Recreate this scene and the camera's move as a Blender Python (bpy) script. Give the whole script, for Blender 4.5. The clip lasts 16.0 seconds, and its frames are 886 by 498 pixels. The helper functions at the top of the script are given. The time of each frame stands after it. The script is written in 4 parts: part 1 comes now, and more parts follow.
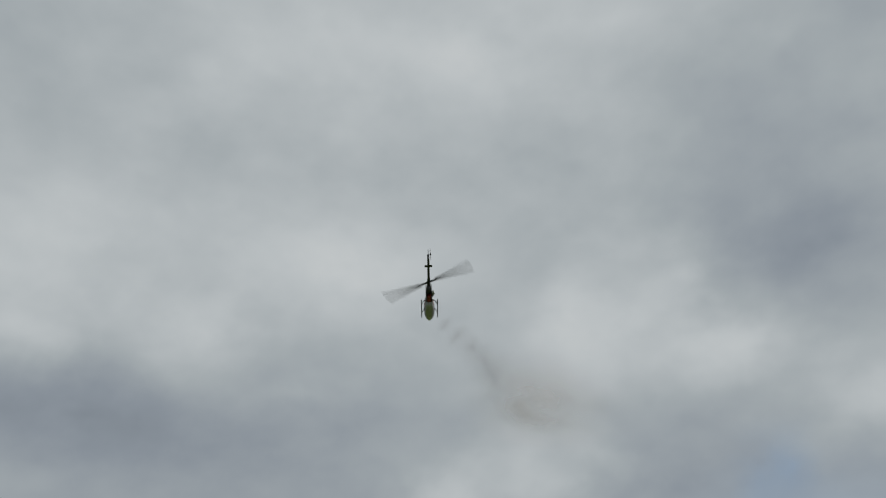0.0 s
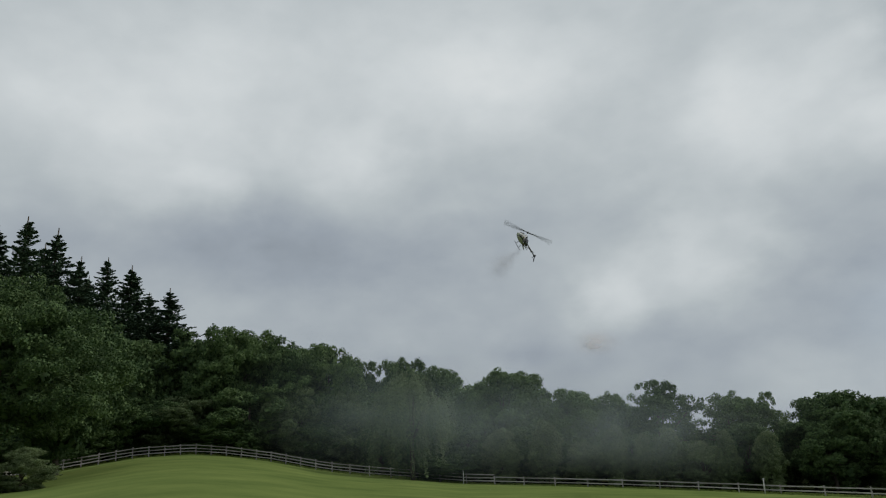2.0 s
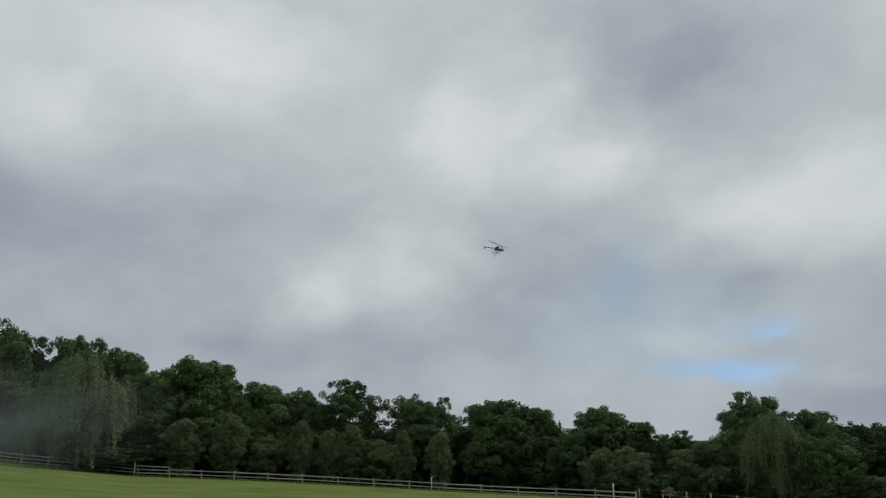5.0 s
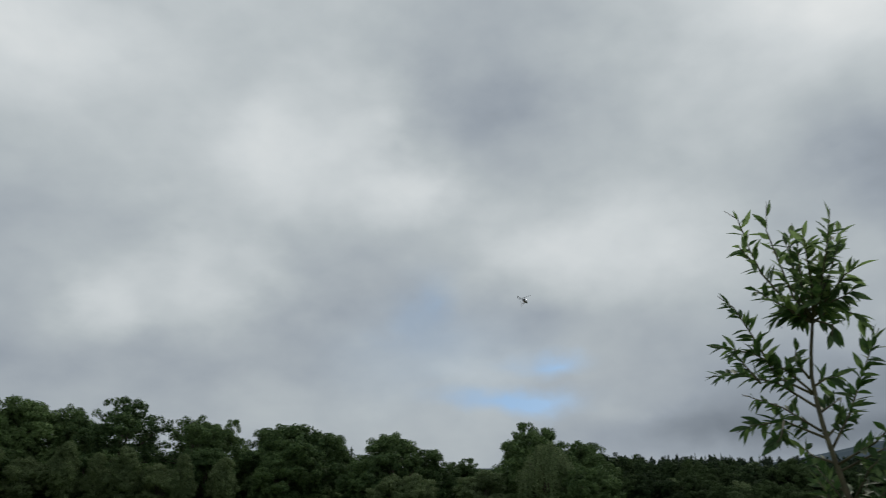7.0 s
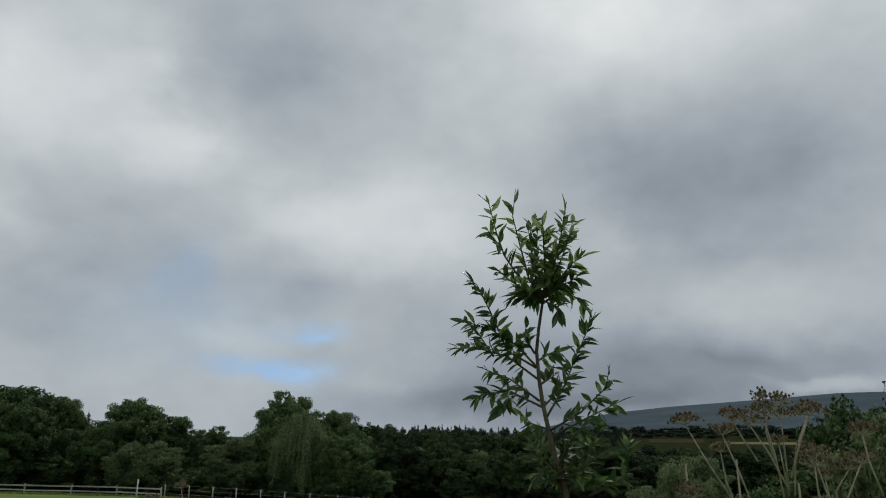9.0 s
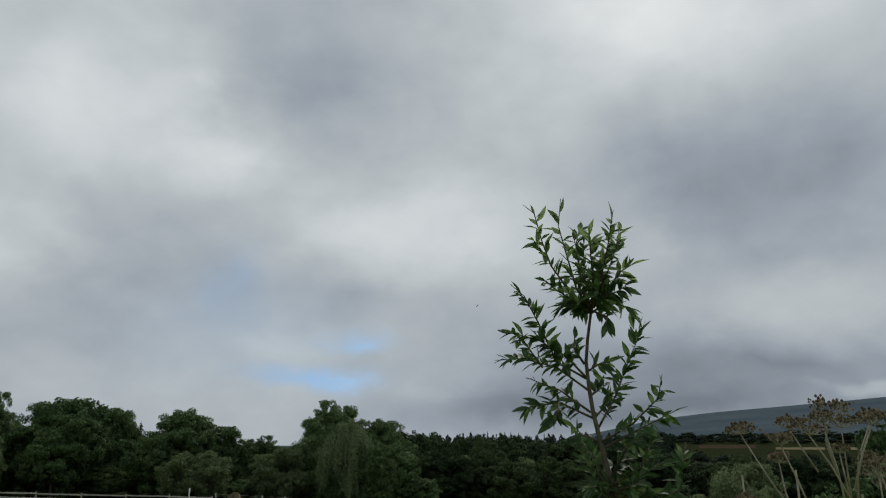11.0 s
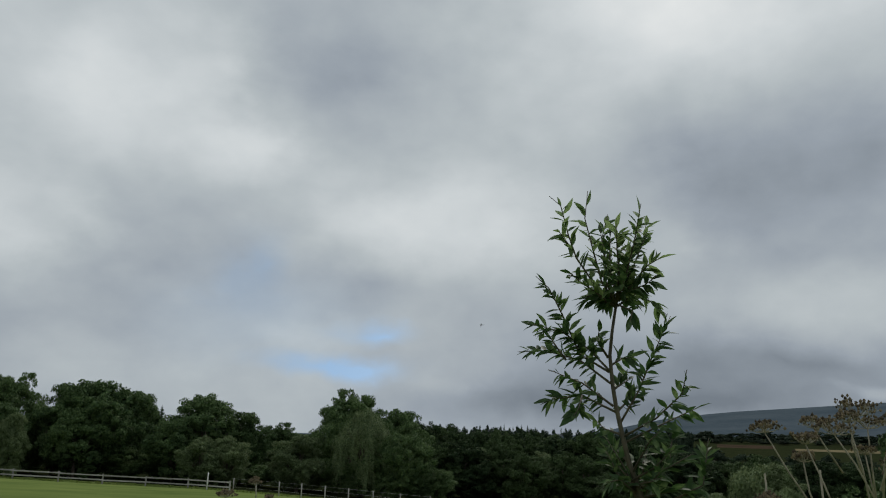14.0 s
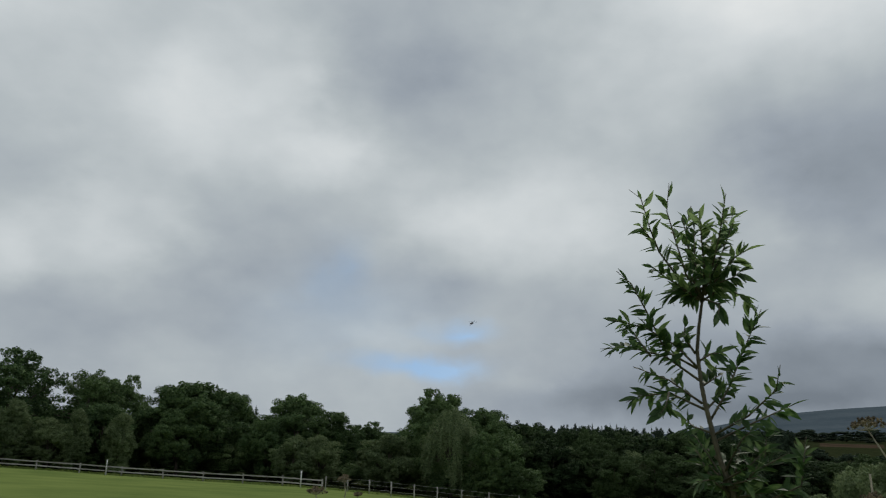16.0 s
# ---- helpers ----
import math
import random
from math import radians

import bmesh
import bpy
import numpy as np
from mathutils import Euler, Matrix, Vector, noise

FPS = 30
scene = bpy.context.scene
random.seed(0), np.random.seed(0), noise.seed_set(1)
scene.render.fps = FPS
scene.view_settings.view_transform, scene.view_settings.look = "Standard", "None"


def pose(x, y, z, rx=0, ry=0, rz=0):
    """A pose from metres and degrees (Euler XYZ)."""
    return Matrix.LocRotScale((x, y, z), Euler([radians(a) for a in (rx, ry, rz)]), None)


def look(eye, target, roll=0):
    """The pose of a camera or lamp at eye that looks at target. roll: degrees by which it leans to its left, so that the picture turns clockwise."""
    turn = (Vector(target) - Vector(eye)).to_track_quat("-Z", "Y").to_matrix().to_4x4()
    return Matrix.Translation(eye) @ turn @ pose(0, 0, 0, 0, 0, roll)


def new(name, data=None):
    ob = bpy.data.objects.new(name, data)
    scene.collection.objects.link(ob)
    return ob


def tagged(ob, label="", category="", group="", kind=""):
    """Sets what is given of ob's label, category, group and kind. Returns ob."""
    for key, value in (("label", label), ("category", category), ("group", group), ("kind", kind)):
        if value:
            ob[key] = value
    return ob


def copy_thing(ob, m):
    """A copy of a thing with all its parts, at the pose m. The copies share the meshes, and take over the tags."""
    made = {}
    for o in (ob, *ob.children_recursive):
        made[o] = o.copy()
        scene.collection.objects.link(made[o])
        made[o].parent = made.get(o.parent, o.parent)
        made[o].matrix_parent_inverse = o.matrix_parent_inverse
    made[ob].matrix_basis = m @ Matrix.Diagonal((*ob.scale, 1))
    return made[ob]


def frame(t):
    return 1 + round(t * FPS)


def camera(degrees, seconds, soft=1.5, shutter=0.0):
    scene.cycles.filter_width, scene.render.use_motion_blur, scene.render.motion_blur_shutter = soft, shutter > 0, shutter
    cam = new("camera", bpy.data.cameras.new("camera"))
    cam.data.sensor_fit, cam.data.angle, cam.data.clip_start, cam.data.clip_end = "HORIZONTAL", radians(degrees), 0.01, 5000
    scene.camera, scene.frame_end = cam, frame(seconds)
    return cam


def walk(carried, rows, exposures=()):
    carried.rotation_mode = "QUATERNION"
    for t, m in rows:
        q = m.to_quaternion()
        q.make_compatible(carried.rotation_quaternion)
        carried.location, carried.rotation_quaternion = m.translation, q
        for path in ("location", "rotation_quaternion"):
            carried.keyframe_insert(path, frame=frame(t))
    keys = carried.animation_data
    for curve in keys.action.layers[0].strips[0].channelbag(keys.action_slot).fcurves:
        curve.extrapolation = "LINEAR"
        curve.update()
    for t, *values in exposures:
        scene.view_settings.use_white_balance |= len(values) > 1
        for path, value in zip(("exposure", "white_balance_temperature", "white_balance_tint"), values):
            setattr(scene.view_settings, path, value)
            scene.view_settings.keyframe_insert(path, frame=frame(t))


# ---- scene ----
# ---------------------------------------------------------------- camera
EYE = Vector((0.0, 0.0, 1.6))
cam = camera(61.8, 16.0, soft=1.1, shutter=0.28)


def aim(x, y, z, yaw, pitch, roll):
    """The camera there, turned to its left by yaw, raised by pitch, leaning to its right by roll."""
    return pose(x, y, z, 0, 0, yaw) @ pose(0, 0, 0, 90 + pitch) @ pose(0, 0, 0, 0, 0, -roll)


walk(cam, [
    (0, aim(-0.051, 0.021, 1.596, -0.40, 30.50, 1.00)),
    (0.1, aim(-0.051, 0.021, 1.596, 0.30, 27.00, 1.00)),
    (0.3, aim(-0.051, 0.021, 1.596, 1.60, 23.20, 0.90)),
    (0.5, aim(-0.051, 0.021, 1.596, 6.08, 21.32, 0.00)),
    (0.6, aim(-0.051, 0.021, 1.596, 7.20, 19.70, 0.50)),
    (0.7, aim(-0.051, 0.021, 1.596, 8.80, 18.65, 0.90)),
    (0.8, aim(-0.051, 0.021, 1.596, 10.10, 18.10, 1.00)),
    (0.9, aim(-0.051, 0.021, 1.596, 11.60, 17.50, 0.90)),
    (1, aim(-0.051, 0.021, 1.596, 12.61, 17.36, 0.55)),
    (1.5, aim(-0.051, 0.021, 1.596, 13.74, 16.34, 2.32)),
    (2, aim(-0.051, 0.021, 1.596, 12.51, 16.14, 2.92)),
    (2.5, aim(-0.051, 0.021, 1.596, 9.61, 15.74, 2.76)),
    (3, aim(-0.051, 0.021, 1.596, 5.18, 15.29, 2.27)),
    (3.5, aim(-0.051, 0.021, 1.596, -0.00, 15.00, 2.00)),
    (4, aim(-0.051, 0.021, 1.596, -4.26, 14.89, 1.45)),
    (4.2, aim(-0.051, 0.021, 1.596, -5.42, 14.75, 1.35)),
    (6.3, aim(-0.051, 0.021, 1.596, -19.50, 16.50, 0.55)),
    (6.5, aim(-0.051, 0.021, 1.596, -21.08, 16.69, 0.51)),
    (7, aim(-0.025, 0.012, 1.600, -25.58, 16.72, 0.38)),
    (7.5, aim(-0.005, 0.006, 1.592, -32.97, 16.41, -0.32)),
    (8, aim(0.007, -0.001, 1.586, -39.68, 16.04, -1.10)),
    (8.2, aim(0.017, -0.008, 1.581, -41.44, 15.77, -1.31)),
    (10.3, aim(0.008, -0.006, 1.594, -44.20, 13.45, 0.20)),
    (10.5, aim(0.008, -0.006, 1.594, -42.87, 13.57, 0.19)),
    (11, aim(0.000, -0.000, 1.600, -40.39, 14.99, 0.39)),
    (11.5, aim(0.000, -0.003, 1.608, -39.62, 16.45, -0.11)),
    (12, aim(-0.000, -0.001, 1.603, -39.81, 17.03, -0.93)),
    (12.5, aim(0.006, -0.004, 1.596, -39.38, 15.26, -1.06)),
    (13, aim(0.017, -0.014, 1.600, -39.10, 14.75, -1.08)),
    (13.5, aim(-0.016, 0.016, 1.589, -39.09, 14.56, -1.23)),
    (14, aim(-0.011, 0.011, 1.593, -38.75, 14.37, -1.25)),
    (14.5, aim(0.009, -0.005, 1.593, -38.31, 14.29, -1.25)),
    (15, aim(0.006, -0.002, 1.591, -37.74, 14.17, -1.18)),
    (15.5, aim(-0.001, 0.005, 1.587, -35.46, 14.10, -1.40)),
    (16, aim(-0.002, 0.004, 1.592, -32.25, 14.16, -1.20)),
], exposures=[(0.0, -0.32), (0.6, -0.14), (1.0, -0.13), (1.5, 0.0), (16.0, 0.0)])

# ---------------------------------------------------------------- sky and sun
SUN_AZ, SUN_EL = 54.0, 36.0
world = bpy.data.worlds.new("overcast_sky")
scene.world = world
world.use_nodes = True
wt = world.node_tree
wt.nodes.clear()


def wnode(kind, **values):
    n = wt.nodes.new(kind)
    for key, value in values.items():
        n.inputs[key.replace("_", " ")].default_value = value
    return n


def wmath(op, a, b=None, c=None):
    n = wt.nodes.new("ShaderNodeMath")
    n.operation = op
    for i, v in enumerate((a, b, c)):
        if v is None:
            continue
        if isinstance(v, (int, float)):
            n.inputs[i].default_value = v
        else:
            wt.links.new(v, n.inputs[i])
    return n.outputs[0]


coord = wt.nodes.new("ShaderNodeTexCoord").outputs["Generated"]
split = wt.nodes.new("ShaderNodeSeparateXYZ")
wt.links.new(coord, split.inputs[0])
azimuth = wmath("MULTIPLY", wmath("ARCTAN2", split.outputs[0], split.outputs[1]), 57.2958)
elevation = wmath("MULTIPLY", wmath("ARCSINE", split.outputs[2]), 57.2958)
flat = wt.nodes.new("ShaderNodeCombineXYZ")
wt.links.new(azimuth, flat.inputs[0])
wt.links.new(elevation, flat.inputs[1])


def drift(scale, detail, amount, vector):
    """Ragged edges: the sky's coordinates pushed about by noise."""
    stretch = wt.nodes.new("ShaderNodeMapping")
    stretch.inputs["Scale"].default_value = (1.0, 1.0, 1.5)
    wt.links.new(coord, stretch.inputs[0])
    n = wnode("ShaderNodeTexNoise", Scale=scale, Detail=detail, Roughness=0.55)
    wt.links.new(stretch.outputs[0], n.inputs["Vector"])
    off = wt.nodes.new("ShaderNodeVectorMath")
    off.operation = "MULTIPLY_ADD"
    wt.links.new(n.outputs["Color"], off.inputs[0])
    off.inputs[1].default_value = (amount, amount * 0.4, 0)
    off.inputs[2].default_value = (-amount / 2, -amount * 0.2, 0)
    add = wt.nodes.new("ShaderNodeVectorMath")
    wt.links.new(vector, add.inputs[0])
    wt.links.new(off.outputs[0], add.inputs[1])
    return add.outputs[0]


ragged = drift(14.0, 6.0, 5.0, drift(4.5, 3.0, 9.0, flat.outputs[0]))


def puff(az, el, wide, tall, amount, total, firm=False):
    m = wt.nodes.new("ShaderNodeMapping")
    m.vector_type = "TEXTURE"
    m.inputs["Location"].default_value = (az, el, 0)
    m.inputs["Scale"].default_value = (wide, tall, 1)
    wt.links.new(ragged, m.inputs[0])
    g = wt.nodes.new("ShaderNodeTexGradient")
    g.gradient_type = "SPHERICAL" if firm else "QUADRATIC_SPHERE"
    wt.links.new(m.outputs[0], g.inputs[0])
    if firm:
        step = wnode("ShaderNodeMapRange", From_Min=0.0, From_Max=0.82)
        step.interpolation_type = "SMOOTHSTEP"
        wt.links.new(g.outputs["Fac"], step.inputs["Value"])
        return wmath("MULTIPLY_ADD", step.outputs[0], amount, total)
    return wmath("MULTIPLY_ADD", g.outputs["Fac"], amount, total)


def mottle(scale, detail, low, high, tall=2.0):
    stretch = wt.nodes.new("ShaderNodeMapping")
    stretch.inputs["Scale"].default_value = (1.0, 1.0, tall)
    wt.links.new(coord, stretch.inputs[0])
    n = wnode("ShaderNodeTexNoise", Scale=scale, Detail=detail, Roughness=0.5)
    wt.links.new(stretch.outputs[0], n.inputs["Vector"])
    r = wnode("ShaderNodeMapRange", From_Min=0.3, From_Max=0.7, To_Min=low, To_Max=high)
    wt.links.new(n.outputs["Fac"], r.inputs["Value"])
    return r.outputs[0]


light = wmath("ADD", wmath("ADD", mottle(3.4, 4.0, -0.040, 0.040, 1.5), mottle(8.0, 6.0, -0.032, 0.032, 1.5)), mottle(24.0, 5.0, -0.010, 0.010, 1.6))
rise = wnode("ShaderNodeMapRange", From_Min=2.0, From_Max=36.0, To_Min=0.42, To_Max=0.53)
wt.links.new(elevation, rise.inputs["Value"])
light = wmath("ADD", light, rise.outputs[0])
blue = wmath("ADD", 0.0, 0.0)


def cloud(az, el, wide, tall, amount, firm=False):
    global light
    light = puff(az, el, wide, tall, amount, light, firm)


def gap(az, el, wide, tall, amount):
    global blue
    blue = puff(az, el, wide, tall, amount, blue)


# lighter and darker banks of cloud, by bearing and height in degrees
cloud(59.1, 32.5, 25.1, 10.1, 0.22)
cloud(61.6, 30.5, 40.5, 17.5, 0.10)
cloud(39.3, 16.6, 14.4, 6.1, 0.12, True)
cloud(36.6, 15.5, 28.6, 12.0, 0.08)
cloud(24.8, 20.7, 5.8, 3.0, 0.08, True)
cloud(20.0, 21.7, 23.7, 10.1, 0.06)
cloud(9.4, 14.7, 5.6, 5.7, 0.09, True)
cloud(29.8, 27.2, 26.9, 13.8, -0.09)
cloud(33.8, 19.3, 14.6, 5.5, -0.04)
cloud(33.1, 11.5, 31.0, 5.1, -0.07)
cloud(60.7, 19.0, 16.5, 13.8, -0.14)
cloud(69.0, 19.4, 19.5, 13.8, -0.13)
cloud(65.8, 9.3, 14.0, 3.8, 0.09, True)
cloud(57.8, 14.3, 8.5, 5.5, 0.08)
cloud(49.7, 7.9, 18.6, 5.5, -0.05)
cloud(63.6, 5.7, 30.5, 4.6, -0.17)
cloud(59.5, 2.7, 33.1, 4.1, -0.17)
cloud(47.4, 2.5, 27.6, 2.8, -0.08)
cloud(28.9, 7.5, 5.9, 2.3, 0.06, True)
cloud(41.0, 4.2, 10.1, 2.3, 0.06)
cloud(70.0, 4.2, 4.4, 0.8, 0.12, True)
cloud(14.8, 4.0, 24.0, 4.6, 0.05)
cloud(14.4, 8.2, 18.6, 5.5, -0.03)
cloud(11.3, 24.6, 19.2, 13.8, 0.13)
cloud(19.5, 26.9, 6.2, 7.4, 0.06)
cloud(3.7, 12.3, 7.1, 3.4, 0.09, True)
cloud(0.6, 10.7, 4.5, 3.0, 0.07, True)
cloud(-8.3, 28.8, 21.0, 9.2, 0.13)
cloud(-1.6, 29.2, 9.5, 6.4, 0.05)
cloud(-30.1, 25.9, 26.6, 11.0, 0.10)
cloud(7.7, 17.3, 31.8, 5.1, -0.06)
cloud(-13.7, 21.5, 23.7, 6.4, -0.05)
cloud(-27.1, 18.7, 17.5, 4.6, -0.03)
cloud(-19.4, 23.1, 7.1, 4.6, 0.06, True)
cloud(-30.7, 21.3, 4.7, 3.0, 0.05, True)
cloud(-22.7, 10.6, 28.1, 7.4, -0.02)
cloud(-7.4, 7.4, 30.6, 4.6, -0.07)
cloud(15.2, 25.8, 8.9, 8.4, 0.06, True)
cloud(11.2, 22.1, 8.9, 7.4, 0.04)
cloud(26.0, 26.3, 20.5, 11.0, -0.07)
cloud(19.2, 11.9, 16.9, 7.4, -0.05)
cloud(21.1, 20.4, 4.7, 3.4, 0.07, True)
cloud(-11.4, 19.0, 12.6, 3.2, 0.06)
cloud(-33.1, 20.2, 9.3, 3.0, 0.06, True)
cloud(-19.3, 23.0, 6.0, 5.5, 0.06)
cloud(-39.6, 25.3, 25.4, 11.0, 0.10)
cloud(-26.5, 16.5, 23.0, 5.5, -0.07)
cloud(-41.7, 15.6, 19.1, 7.4, -0.05)
cloud(-10.0, 28.3, 15.7, 7.4, 0.07)
cloud(-26.9, 31.5, 27.0, 9.2, 0.05)
cloud(-14.9, 15.5, 22.9, 5.5, -0.06)
cloud(-0.2, 10.3, 18.7, 4.6, 0.05)
cloud(30.6, 33.4, 22.0, 14.7, -0.07)
cloud(24.9, 37.6, 17.4, 11.0, -0.06)
cloud(-26.3, 14.6, 28.5, 8.3, -0.05)
cloud(40.3, 42.1, 29.4, 18.4, -0.08)
cloud(-12.0, 45.9, 31.9, 11.0, 0.06)
cloud(-29.0, 43.2, 24.5, 11.0, 0.04)
cloud(44.0, 3.6, 16.0, 3.4, -0.09)
cloud(0.0, 45.0, 60.0, 13.0, 0.13)
# thin places where the blue shows
gap(31.2, 5.2, 8.6, 1.35, 1.25)
gap(33.8, 7.7, 5.4, 1.35, 0.95)
gap(25.9, 9.6, 14.0, 5.5, 0.16)
gap(23.6, 12.4, 4.7, 4.6, 0.16)
gap(23.4, 12.2, 3.8, 4.6, 0.16)
gap(25.0, 6.9, 16.7, 5.5, 0.10)

ramp = wt.nodes.new("ShaderNodeValToRGB")
wt.links.new(light, ramp.inputs[0])
els = ramp.color_ramp.elements
els[0].position, els[0].color = 0.20, (0.175, 0.205, 0.24, 1)
els[1].position, els[1].color = 1.0, (0.98, 0.98, 0.96, 1)
for at, col in ((0.36, (0.308, 0.350, 0.398, 1)), (0.50, (0.448, 0.494, 0.518, 1)), (0.64, (0.605, 0.645, 0.662, 1))):
    e = els.new(at)
    e.color = col
sky = wt.nodes.new("ShaderNodeTexSky")
sky.sky_type, sky.sun_disc = "NISHITA", False
sky.sun_elevation, sky.sun_rotation = radians(SUN_EL), radians(SUN_AZ)
lift = wt.nodes.new("ShaderNodeVectorMath")
lift.inputs[1].default_value = (0, 0, 0.8)
wt.links.new(coord, lift.inputs[0])
tip = wt.nodes.new("ShaderNodeVectorMath")
tip.operation = "NORMALIZE"
wt.links.new(lift.outputs[0], tip.inputs[0])
wt.links.new(tip.outputs[0], sky.inputs[0])
sky.dust_density, sky.ozone_density = 0.2, 0.2
clear = wnode("ShaderNodeBackground", Strength=0.14)
veil = wt.nodes.new("ShaderNodeVectorMath")
veil.operation = "MULTIPLY"
veil.inputs[1].default_value = (0.95, 1.10, 1.06)
wt.links.new(sky.outputs[0], veil.inputs[0])
wt.links.new(veil.outputs[0], clear.inputs[0])
cover = wnode("ShaderNodeBackground", Strength=1.0)
wt.links.new(ramp.outputs[0], cover.inputs[0])
both = wt.nodes.new("ShaderNodeMixShader")
wt.links.new(wmath("MINIMUM", blue, 0.9), both.inputs[0])
wt.links.new(cover.outputs[0], both.inputs[1])
wt.links.new(clear.outputs[0], both.inputs[2])
wt.links.new(both.outputs[0], wt.nodes.new("ShaderNodeOutputWorld").inputs[0])

sun = new("sun", bpy.data.lights.new("sun", "SUN"))
sun.data.energy, sun.data.angle, sun.data.color = 1.5, radians(14), (1.0, 0.95, 0.86)
to_sun = Vector((math.sin(radians(SUN_AZ)) * math.cos(radians(SUN_EL)), math.cos(radians(SUN_AZ)) * math.cos(radians(SUN_EL)), math.sin(radians(SUN_EL))))
sun.matrix_basis = look(to_sun * 50, (0, 0, 0))


# ---------------------------------------------------------------- materials
def material(name, low, high, rough=0.7, scale=3.0, metal=0.0, bump=0.0, island=0.0, thing=0.0, translucent=0.0, coat=0.0, fine=0.0, spec=0.5):
    """Two colours mixed by noise, a finer grain over it, some spread from piece to piece."""
    m = bpy.data.materials.new(name)
    m.use_nodes = True
    nt = m.node_tree
    b = nt.nodes["Principled BSDF"]
    tc = nt.nodes.new("ShaderNodeTexCoord")
    n = nt.nodes.new("ShaderNodeTexNoise")
    n.inputs["Scale"].default_value, n.inputs["Detail"].default_value = scale, 6.0
    nt.links.new(tc.outputs["Object"], n.inputs["Vector"])
    fac = n.outputs["Fac"]

    def plus(a, value, gain):
        s = nt.nodes.new("ShaderNodeMath")
        s.operation = "MULTIPLY_ADD"
        nt.links.new(value, s.inputs[0])
        s.inputs[1].default_value = gain
        nt.links.new(a, s.inputs[2])
        t = nt.nodes.new("ShaderNodeMath")
        t.operation = "SUBTRACT"
        nt.links.new(s.outputs[0], t.inputs[0])
        t.inputs[1].default_value = gain / 2
        return t.outputs[0]

    if fine:
        n2 = nt.nodes.new("ShaderNodeTexNoise")
        n2.inputs["Scale"].default_value, n2.inputs["Detail"].default_value = scale * 14, 4.0
        nt.links.new(tc.outputs["Object"], n2.inputs["Vector"])
        fac = plus(fac, n2.outputs["Fac"], fine)
    if island:
        g = nt.nodes.new("ShaderNodeNewGeometry")
        fac = plus(fac, g.outputs["Random Per Island"], island)
    if thing:
        oi = nt.nodes.new("ShaderNodeObjectInfo")
        fac = plus(fac, oi.outputs["Random"], thing)
    r = nt.nodes.new("ShaderNodeValToRGB")
    r.color_ramp.elements[0].position, r.color_ramp.elements[0].color = 0.25, (*low, 1)
    r.color_ramp.elements[1].position, r.color_ramp.elements[1].color = 0.75, (*high, 1)
    nt.links.new(fac, r.inputs[0])
    nt.links.new(r.outputs[0], b.inputs["Base Color"])
    b.inputs["Roughness"].default_value, b.inputs["Metallic"].default_value = rough, metal
    b.inputs["Coat Weight"].default_value = coat
    b.inputs["Specular IOR Level"].default_value = spec
    if bump:
        bn = nt.nodes.new("ShaderNodeBump")
        bn.inputs["Strength"].default_value = bump
        nt.links.new(fac, bn.inputs["Height"])
        nt.links.new(bn.outputs[0], b.inputs["Normal"])
    if translucent:
        tl = nt.nodes.new("ShaderNodeBsdfTranslucent")
        nt.links.new(r.outputs[0], tl.inputs[0])
        mx = nt.nodes.new("ShaderNodeMixShader")
        mx.inputs[0].default_value = translucent
        nt.links.new(b.outputs[0], mx.inputs[1])
        nt.links.new(tl.outputs[0], mx.inputs[2])
        nt.links.new(mx.outputs[0], nt.nodes["Material Output"].inputs[0])
    return m


GRASS = material("meadow_grass", (0.090, 0.130, 0.038), (0.165, 0.208, 0.063), 1.0, 0.22, fine=0.25, spec=0.0)
BLADE = material("grass_blades", (0.09, 0.15, 0.03), (0.22, 0.26, 0.07), 0.9, 0.2, island=0.6, spec=0.0)
LEAF_OAK = material("oak_foliage", (0.042, 0.077, 0.030), (0.138, 0.205, 0.076), 0.75, 0.9, island=0.45, thing=0.3, translucent=0.07, spec=0.15)
LEAF_LIGHT = material("willow_foliage", (0.080, 0.115, 0.054), (0.195, 0.250, 0.118), 0.75, 0.9, island=0.5, thing=0.25, translucent=0.25, spec=0.15)
# oak foliage in a darker copy: backlit shade of the valley put into colour
LEAF_BACKLIT = material("alder_foliage", (0.020, 0.038, 0.016), (0.078, 0.118, 0.046), 0.8, 0.9, island=0.5, thing=0.4, translucent=0.05, spec=0.1)
NEEDLE = material("spruce_needles", (0.045, 0.078, 0.052), (0.125, 0.180, 0.105), 0.8, 1.2, island=0.5, thing=0.15, spec=0.1)
FAR_LEAF = material("far_wood_foliage", (0.028, 0.045, 0.030), (0.065, 0.090, 0.055), 0.85, 0.05, island=0.5, thing=0.2, spec=0.05)
BARK = material("bark", (0.035, 0.028, 0.02), (0.11, 0.09, 0.07), 0.9, 6.0, bump=0.5)
PALE_BARK = material("sapling_bark", (0.035, 0.03, 0.018), (0.11, 0.095, 0.055), 0.7, 30.0, bump=0.3)
LEAF_NEAR = material("sapling_leaf", (0.036, 0.080, 0.022), (0.250, 0.350, 0.130), 0.62, 40.0, thing=0.7, island=0.3, translucent=0.48)
DRY = material("dry_stalk", (0.17, 0.155, 0.11), (0.38, 0.345, 0.25), 0.85, 30.0, island=0.4)
SEED = material("dry_seed_heads", (0.06, 0.045, 0.028), (0.22, 0.17, 0.10), 0.9, 40.0, island=0.8)
FENCE_WOOD = material("weathered_timber", (0.24, 0.23, 0.21), (0.46, 0.44, 0.41), 0.9, 3.0, bump=0.3, thing=0.4, fine=0.3)
